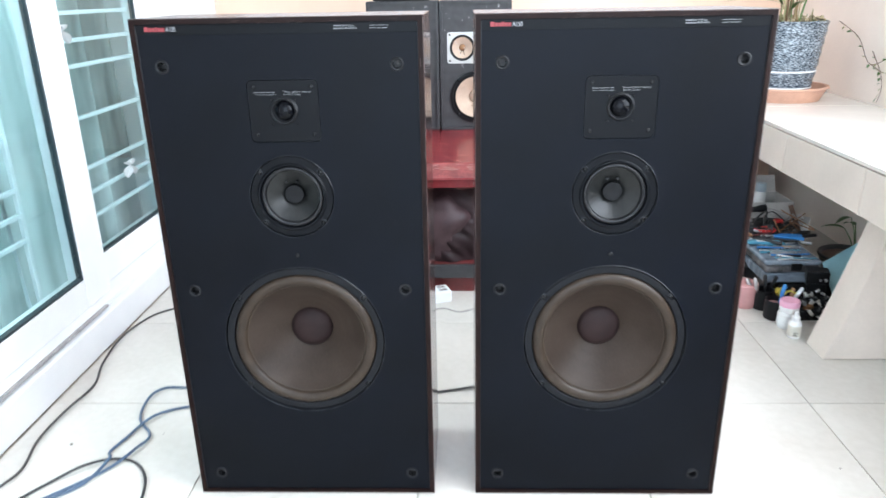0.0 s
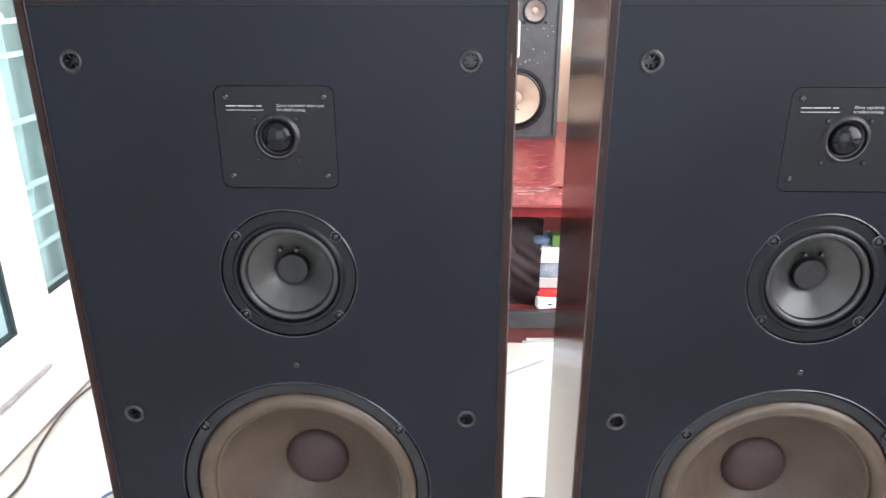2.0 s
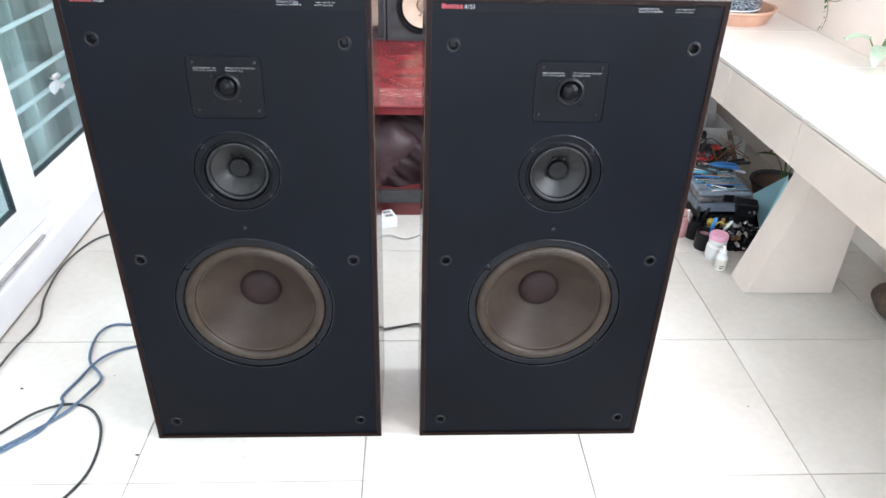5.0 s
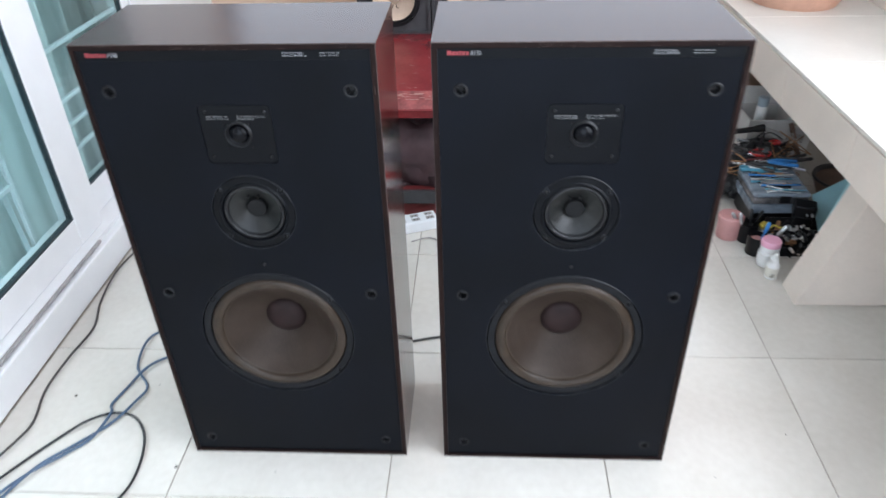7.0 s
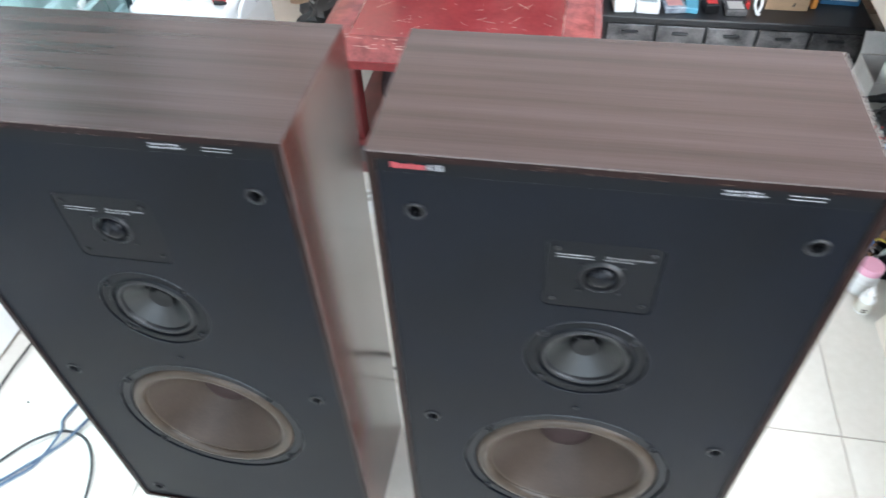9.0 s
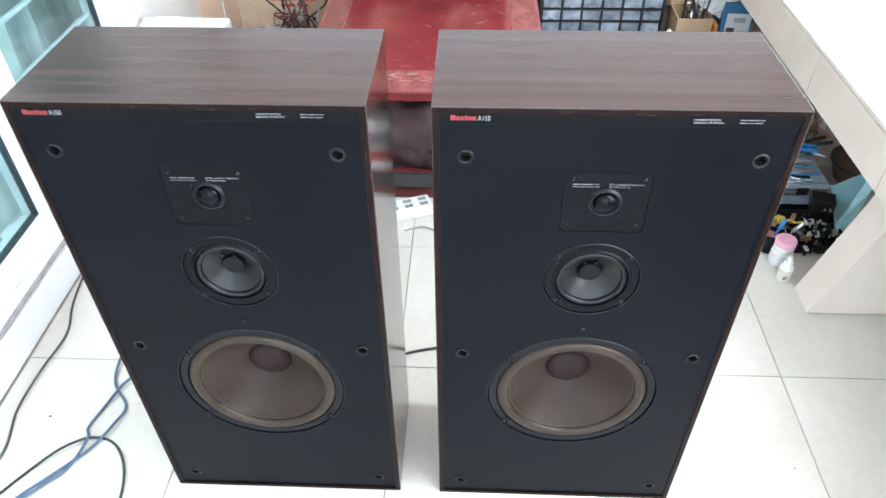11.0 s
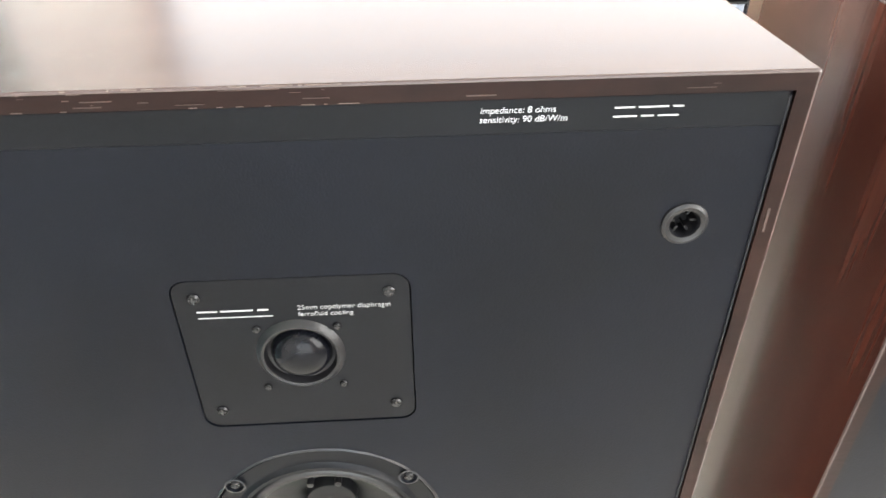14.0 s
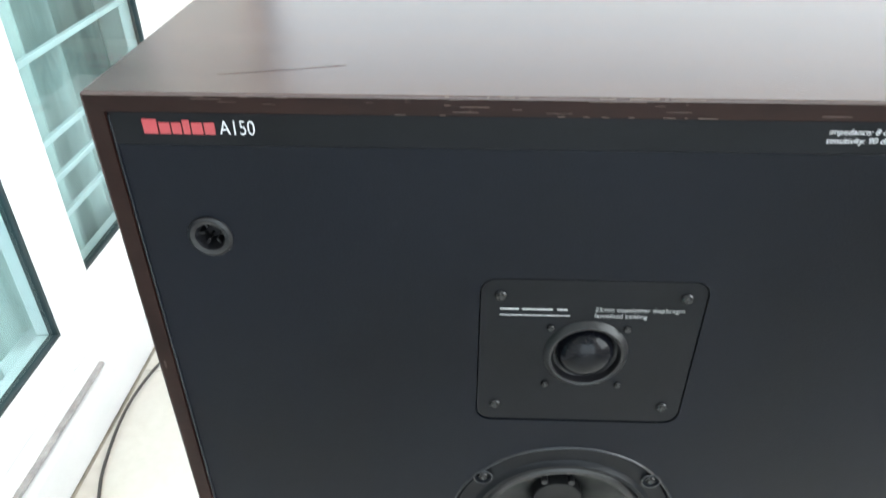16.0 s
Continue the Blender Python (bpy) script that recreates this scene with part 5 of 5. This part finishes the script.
part("hinge", box(-0.05, 0.07, 0.0845, 0.091, 0.098, 0.118, 0.002), "black", root)
part("latch", box(0.0, 0.03, -0.088, -0.0825, 0.094, 0.116, 0.002), "black", root, "black latch")
rnd = random.Random(12)
DRV = ("steel", "carton_white", "teal", "key", "steel", "black", "blue", "carton_grey", "orange", "steel", "teal", "cord_black")
for k in range(30):
    y = -0.070 + 0.0052 * k + rnd.uniform(-0.003, 0.003)
    x0, x1 = -0.068 + rnd.uniform(0, 0.05), 0.01 + rnd.uniform(0, 0.07)
    dy, r = rnd.uniform(-0.012, 0.012), rnd.choice((0.0016, 0.0024, 0.0034))
    single("driver", tube([(0.945 + x0, 1.955 + y - dy, 0.1222 + r), (0.945 + (x0 + x1) / 2, 1.955 + y, 0.1222 + r), (0.945 + x1, 1.955 + y + dy, 0.1222 + r)], r, 8, 3, taper=rnd.choice((0.5, 1.0, 1.0))), DRV[k % 12], "slim tool lying across the tool case", "hand tool", smooth=True, group="tools on the case")
for k in range(26):
    c = (0.93 + rnd.uniform(-0.07, 0.12), 2.09 + rnd.uniform(-0.05, 0.07), 0.10 + rnd.uniform(0.0, 0.07))
    pts = [(c[0] + rnd.uniform(-0.06, 0.06), c[1] + rnd.uniform(-0.05, 0.05), max(0.01, c[2] + rnd.uniform(-0.03, 0.03))) for _ in range(6)]
    single("wire", tube(pts, rnd.choice((0.0012, 0.0018, 0.0026)), 6, 6), rnd.choice(("cord_black", "cord_black", "cord_black", "cord_grey", "cord_grey", "copper", "dark_red")), "thin wire tangled over the clutter", "wire", smooth=True, group="tangled wires")
root = thing("blue_packet", "flat light blue packet with a white label on the tool case", "packet", (0.915, 2.005, 0.129), -6)
part("body", box(-0.046, 0.050, -0.011, 0.011, 0, 0.009, 0.002), "teal", root)
part("label", box(-0.020, 0.030, -0.007, 0.006, 0.009, 0.0098), "carton_white", root, "white label")
for cx, cy, cz, r, m, lab in ((0.947, 2.075, 0.150, 0.030, "red_plastic", "red cable wound in a small coil"), (1.005, 2.128, 0.160, 0.016, "red_plastic", "red cable wound in a small coil"), (0.99, 2.075, 0.135, 0.026, "cord_black", "black cable wound in a small coil")):
    pts = [(cx + r * (1 + 0.12 * math.sin(a * 1.7)) * math.cos(a), cy + 0.7 * r * (1 + 0.12 * math.cos(a * 2.3)) * math.sin(a), cz + 0.004 * math.sin(a * 1.3)) for a in [0.7 * q for q in range(28)]]
    single("cable_coil", tube(pts, 0.0018, 6, 4), m, lab, "cable", smooth=True, group="small cable coils")
single("clutter_heap", blob(0.12, 0.075, 0.085, 0.4, 38, 4, 5, 0.2), "cord_black", "dark heap of cables and pliers on the floor", "cables", (0.925, 2.10, 0))
PLI = ((0.90, 2.13, 0.150, 12, "cord_black"), (0.93, 2.145, 0.158, -8, "cord_black"), (0.985, 2.10, 0.145, 30, "cord_black"), (0.91, 2.07, 0.150, 165, "vinyl_grey"), (0.955, 2.035, 0.142, -10, "blue"), (1.02, 2.06, 0.130, 20, "cord_black"), (0.89, 2.03, 0.136, -24, "vinyl_grey"), (1.03, 2.02, 0.130, 150, "cord_black"))
for x, y, z, a, m in PLI:
    root = thing("pliers", "pliers with %s handles lying on the cable heap" % {"blue": "blue", "cord_black": "black", "vinyl_grey": "grey"}[m], "pliers", (x, y, z), a, "pliers")
    for sy in (-1, 1):
        part("handle", tube([(0, 0, 0), (0.03, sy * 0.010, 0.002), (0.085, sy * 0.014, 0)], 0.0055, 8, 5), m, root, smooth=True)
    part("jaw", moved(box(-0.035, 0.004, -0.006, 0.006, -0.004, 0.004, 0.002), Matrix()), "steel", root)
single("torch", lathe([(0, 0), (0.008, 0), (0.009, 0.07), (0.012, 0.082), (0.012, 0.10), (0, 0.10)], 20, "Z"), "black", "black torch lying on the heap", "torch", (0.875, 2.15, 0.185), (0, 84, 4), smooth=True)
# box of small metal parts
open_carton(0.985, 1.785, 0, 0.16, 0.09, 0.028, "black", "low black bin of metal parts")
rnd = random.Random(44)
for k in range(96):
    x, y = 0.985 + rnd.uniform(-0.088, 0.085), 1.785 + rnd.uniform(-0.062, 0.055)
    z = 0.012 + 0.06 * rnd.random() * max(0.15, 1 - abs(x - 0.985) / 0.1)
    s = rnd.uniform(0.004, 0.014)
    if k % 3:
        bm = box(-s, s, -s * 0.5, s * 0.5, -s * 0.4, s * 0.4, s * 0.1, seg=1)
    else:
        bm = lathe([(0, -s), (s * 0.45, -s), (s * 0.45, s * 0.6), (s * 0.2, s), (0, s)], 12)
    single("metal_part", bm, rnd.choice(("black", "vinyl_grey", "steel", "silver", "cord_black", "black", "carton_grey", "black", "copper", "cord_black")), "loose metal or plastic spare part in the bin", "spare part", (x, y, z), (rnd.uniform(-60, 60), rnd.uniform(-60, 60), rnd.uniform(0, 180)), group="loose spare parts")
root = thing("black_motor", "black box-shaped motor with two silver terminals", "motor", (1.01, 1.845, 0.0), -18)
part("body", box(-0.030, 0.028, -0.024, 0.024, 0.072, 0.108, 0.004), "black", root)
part("foot", box(-0.026, 0.024, -0.02, 0.02, 0.0, 0.0715, 0.002), "black", root)
for sx in (0.004, 0.018):
    part("terminal", lathe([(0.0042, -0.031), (0.0042, -0.023), (0, -0.031)][::-1], 12, "Y", (sx, 0, 0.087)), "steel", root, smooth=True)
bm = bmesh.new()
v = [bm.verts.new(c) for c in ((1.038, 1.886, 0.112), (1.126, 1.878, 0.178), (1.116, 1.838, 0.135), (1.072, 1.800, 0.0), (1.050, 1.815, 0.030))]
bm.faces.new(v)
bmesh.ops.solidify(bm, geom=bm.faces[:], thickness=0.002)
single("plastic_sheet", bm, "light_blue", "light blue plastic sheet leaning against the bench leg", "sheet")


def cup(x, y, r, h, material, label, fill=None):
    root = thing("cup", label, "cup", (x, y, 0), group="cups of tools")
    part("body", lathe([(0, 0), (r * 0.92, 0), (r, h * 0.1), (r, h), (r * 0.9, h), (r * 0.88, h * 0.75)], 28), material, root, smooth=True)
    part("filling", lathe([(r * 0.89, h * 0.76), (0, h * 0.78)], 24), fill or "hole", root)
    return root


root = thing("candle_jar", "dusky pink plastic jar with a lid", "jar", (0.812, 1.845, 0))
part("body", lathe([(0, 0), (0.030, 0), (0.033, 0.006), (0.033, 0.052), (0, 0.052)], 32), "dusky_pink", root, smooth=True)
part("lid", lathe([(0.0355, 0.0525), (0.0355, 0.068), (0.033, 0.071), (0, 0.071)], 32), "dusky_pink", root, smooth=True)
cup(0.858, 1.825, 0.027, 0.058, "black", "black cup of small tools")
cup(0.862, 1.760, 0.026, 0.055, "black", "black cup with a dull pink lining", "dusky_pink")
for k, (m, x, y, a) in enumerate((("steel", 0.85, 1.82, -18), ("blue", 0.868, 1.765, 8), ("black", 0.862, 1.83, 14), ("steel", 0.853, 1.835, -30), ("cord_black", 0.868, 1.835, -8), ("steel", 0.885, 1.765, 28))):
    bm = lathe([(0, 0.0), (0.0025, 0.0), (0.0025, 0.06), (0.0055, 0.062), (0.0055, 0.092), (0.003, 0.096), (0, 0.096)], 12)
    single("screwdriver", bm, m, "small tool standing in a cup", "tool", (x, y, 0.006), (6, a, 0), smooth=True, group="tools in the cups")
single("wire_reel", lathe([(0, -0.008), (0.012, -0.008), (0.012, -0.005), (0.007, -0.004), (0.007, 0.004), (0.012, 0.005), (0.012, 0.008), (0, 0.008)], 20), "yellow", "small yellow reel among the spare parts", "reel", (0.898, 1.812, 0.055), (70, 0, 20), smooth=True)
single("yellow_clip", tube([(0, 0, 0), (0.015, 0.004, 0.006), (0.03, 0, 0.0), (0.04, -0.01, 0.012)], 0.0025, 8, 4), "yellow", "yellow wire clip among the spare parts", "clip", (0.905, 1.80, 0.055), smooth=True)
root = thing("cream_jar", "white cosmetic jar with a pink lid on the floor", "jar", (0.876, 1.705, 0))
part("body", lathe([(0, 0), (0.024, 0), (0.0265, 0.005), (0.0265, 0.040), (0.020, 0.046), (0.0245, 0.050), (0.0245, 0.062)], 32), "bottle", root, smooth=True)
part("label", lathe([(0.0268, 0.010), (0.0268, 0.034)], 32), "carton_white", root)
part("lid", lathe([(0.0255, 0.062), (0.0258, 0.074), (0.0235, 0.078), (0, 0.079)], 32), "pink", root, "pink screw lid", smooth=True)
root = thing("dropper_bottle", "small white dropper bottle with a cream label", "bottle", (0.868, 1.645, 0))
part("body", lathe([(0, 0), (0.0145, 0), (0.0165, 0.003), (0.0165, 0.040), (0.012, 0.046), (0.0085, 0.048)], 28), "bottle", root, smooth=True)
part("label", lathe([(0.0168, 0.006), (0.0168, 0.035)], 28), "label", root, "cream paper label")
part("cap", lathe([(0.0105, 0.047), (0.0105, 0.058), (0.0065, 0.060), (0.0045, 0.072), (0, 0.074)], 24), "bottle", root, smooth=True)
part("print_bar", box(-0.009, 0.001, -0.0174, -0.0165, 0.010, 0.0125), "dirt", root)
part("print_bar", box(-0.009, 0.003, -0.0174, -0.0165, 0.016, 0.018), "dirt", root)
# block right of the leg
single("wooden_block", blob(0.09, 0.10, 0.055, 0.12, 18, 8, 3, 0.25), "log", "dark brown rough block lying under the bench", "block", (1.255, 1.40, 0), smooth=True)

# ---- plants ----
root = thing("planter_tub", "round brown tub with a dark rim under the bench", "tub", (1.225, 2.085, 0))
part("body", lathe([(0, 0), (0.066, 0), (0.088, 0.055), (0.090, 0.058)], 40), "tub_brown", root, smooth=True)
part("rim", lathe([(0.086, 0.053), (0.092, 0.058), (0.090, 0.065), (0.082, 0.062), (0.079, 0.052)], 40), "vinyl_grey", root, "dark rim", smooth=True)
part("soil", lathe([(0.083, 0.043), (0.04, 0.047), (0, 0.045)], 32), "tub_brown", root, smooth=True)


def leafy(name, label, at, stems, seed, material, length, width, rise, parent_cat="plant"):
    rnd = random.Random(seed)
    root = thing(name, label, parent_cat, at)
    for k in range(stems):
        a = 360 * k / stems + rnd.uniform(-25, 25)
        h, out = rise * rnd.uniform(0.6, 1.1), rnd.uniform(0.02, 0.05)
        tip = (out * math.cos(radians(a)), out * math.sin(radians(a)), h)
        part("stem", tube([(0, 0, 0), (tip[0] * 0.4, tip[1] * 0.4, h * 0.6), tip], 0.0022, 6, 4, taper=0.7), "leaf", root, smooth=True)
        bm = leaf(length * rnd.uniform(0.8, 1.15), width * rnd.uniform(0.8, 1.1), rnd.uniform(0.2, 0.6))
        part("leaf", moved(bm, Matrix.Translation(tip) @ pose(0, 0, 0, 0, -rnd.uniform(-10, 40), a)), material, root, smooth=True)
    return root


leafy("foliage_plant", "green leafy plant growing in the brown tub", (1.235, 2.075, 0.043), 5, 3, "leaf", 0.055, 0.024, 0.15)
leafy("wall_plant", "white and green leafed plant on the bench by the wall", (1.285, 1.90, BZ), 6, 9, "leaf_white", 0.09, 0.045, 0.10)

PX, PY = 1.100, 2.475
single("saucer", lathe([(0, 0), (0.128, 0), (0.148, 0.040), (0.155, 0.043), (0.152, 0.048), (0.143, 0.047), (0.125, 0.010), (0, 0.008)], 56), "terracotta", "round terracotta saucer on the bench", "saucer", (PX, PY, BZ), smooth=True)
root = thing("flower_pot", "blue and white glazed ribbed flower pot", "pot", (PX, PY, BZ + 0.0082))
prof = [(0, 0), (0.085, 0)]
for k in range(25):
    t = k / 24
    prof.append((0.088 + 0.034 * t ** 0.7 + 0.0018 * math.sin(t * 44), 0.004 + 0.235 * t))
prof += [(0.125, 0.244), (0.120, 0.249), (0.112, 0.246), (0.108, 0.22)]
part("body", lathe(prof, 64), "pot", root, smooth=True)
for t in (0.13, 0.36):
    r, z = 0.0885 + 0.034 * t ** 0.7, 0.004 + 0.235 * t
    part("glaze_band", lathe([(r - 0.001, z - 0.0025), (r + 0.0022, z - 0.001), (r + 0.0022, z + 0.001), (r - 0.001, z + 0.0025)], 64), "carton_white", root, "thin white glazed band", smooth=True)
part("soil", lathe([(0.110, 0.226), (0.05, 0.236), (0, 0.238)], 32), "soil", root, smooth=True)
rnd = random.Random(17)
bm = bmesh.new()
for k in range(170):
    a, r = rnd.uniform(0, 6.283), 0.115 * math.sqrt(rnd.random())
    s = rnd.uniform(0.004, 0.011)
    c = box(-s, s, -s * 0.4, s * 0.4, -s * 0.2, s * 0.2)
    join(bm, moved(c, Matrix.Translation((r * math.cos(a), r * math.sin(a), 0.238 + 0.022 * rnd.random())) @ Euler((rnd.uniform(-1, 1), rnd.uniform(-1, 1), rnd.uniform(0, 3))).to_matrix().to_4x4()))
tagged(part("bark_chip", bm, "chip", root, "pale bark chips and dried moss"), kind="stuff")
root = thing("pot_plant", "plant with pale dry stems and thin leaves in the glazed pot", "plant", (PX, PY, BZ + 0.24))
for k in range(16):
    a, ln = rnd.uniform(0, 360), rnd.uniform(0.10, 0.36)
    tip = Vector((math.cos(radians(a)) * ln * 0.55, math.sin(radians(a)) * ln * 0.45, ln))
    part("stem", tube([(0.03 * math.cos(radians(a)), 0.03 * math.sin(radians(a)), 0), tip * 0.4 + Vector((0, 0, 0.02)), tip], rnd.uniform(0.0015, 0.0040), 8, 5, taper=0.5), rnd.choice(("leaf_pale", "leaf", "bark", "leaf_dry")), root, smooth=True)
    bm = leaf(rnd.uniform(0.10, 0.22), rnd.uniform(0.010, 0.022), rnd.uniform(0.1, 0.6))
    part("leaf", moved(bm, Matrix.Translation(tip * 0.5) @ pose(0, 0, 0, 0, -rnd.uniform(10, 55), a)), rnd.choice(("leaf_pale", "leaf", "leaf_dry")), root, smooth=True)
for k in range(30):
    a, r = rnd.uniform(0, 360), rnd.uniform(0.05, 0.105)
    bm = leaf(rnd.uniform(0.03, 0.07), rnd.uniform(0.004, 0.009), rnd.uniform(0.2, 0.7), 4)
    part("leaf", moved(bm, Matrix.Translation((r * math.cos(radians(a)), r * math.sin(radians(a)), 0.004)) @ pose(0, 0, 0, 0, -rnd.uniform(30, 75), a + rnd.uniform(-60, 60))), rnd.choice(("leaf_pale", "leaf", "leaf_dry", "leaf_dry")), root, smooth=True)
root = thing("vine", "thin brown vine with small leaves trailing down the pale wall", "vine", (0, 0, 0))
vines = ([(1.24, 2.42, 0.75), (1.29, 2.38, 0.70), (1.315, 2.33, 0.62), (1.325, 2.22, 0.66), (1.328, 2.10, 0.70), (1.328, 1.98, 0.73)], [(1.315, 2.33, 0.62), (1.325, 2.25, 0.60), (1.328, 2.15, 0.64), (1.329, 2.05, 0.66)], [(1.315, 2.33, 0.66), (1.328, 2.29, 0.60), (1.330, 2.27, 0.55), (1.329, 2.28, 0.505)])
for pts in vines:
    part("stem", tube(pts, 0.0012, 6, 6, taper=0.6), "bark", root, smooth=True)
    for q in smooth_line(pts, 3)[1:]:
        bm = leaf(rnd.uniform(0.010, 0.020), 0.008, 0.3, 4)
        part("leaf", moved(bm, Matrix.Translation(q - Vector((0.004, 0, 0))) @ pose(0, 0, 0, rnd.uniform(-40, 40), rnd.uniform(-50, 50), rnd.uniform(120, 260))), rnd.choice(("leaf", "leaf_pale")), root, smooth=True)

# ---- floor tiles, and the tiles of the bench, piece by piece ----
floor = structure("floor", box(LEFT - 0.02, RIGHT + 0.05, FRONT - 0.10, REAR + 0.05, -0.06, -0.0025), "grout", "cream glazed floor tiles with dirty joints", "floor")
TX, TY = 0.4205, 0.4085
tile_me = finish("tile", box(-TX / 2 + 0.0012, TX / 2 - 0.0012, -TY / 2 + 0.0012, TY / 2 - 0.0012, -0.010, 0.0, 0.0008, seg=1), "tile")
for i in range(-2, 5):
    for j in range(-8, 7):
        xa, xb = 0.345 + TX * (i - 1), 0.345 + TX * i
        cx, cy = (xa + xb) / 2, 0.92 + TY * (j - 0.5)
        if xb < LEFT + 0.01 or xa > RIGHT or cy + TY / 2 > REAR + 0.3 or cy - TY / 2 < FRONT - 0.3:
            continue
        ob = new("tile", tile_me)
        ob.parent = floor
        ob.location = (cx, cy, -0.0002 * ((i * 7 + j * 3) % 3))
top_me = finish("bench_tile", box(0, RIGHT - BX - 0.003, 0, 0.397, -0.010, 0.0, 0.001, seg=1), "bench_tile")
face_me = finish("bench_face_tile", box(0, 0.011, 0, 0.398, -BT, -0.0125, 0.001, seg=1), "bench_face")
end_top = finish("bench_tile", box(0, RIGHT - BX - 0.003, 0, REAR - 2.703, -0.010, 0.0, 0.001, seg=1), "bench_tile")
end_face = finish("bench_face_tile", box(0, 0.011, 0, REAR - 2.703, -BT, -0.0125, 0.001, seg=1), "bench_face")
for k in range(10):
    y = -0.9 + 0.40 * k
    last = y + 0.397 > REAR
    ob = new("top_tile", end_top if last else top_me)
    ob.parent, ob.location = bench, (BX + 0.001, y, BZ)
    ob = new("face_tile", end_face if last else face_me)
    ob.parent, ob.location = bench, (BX, y, BZ)
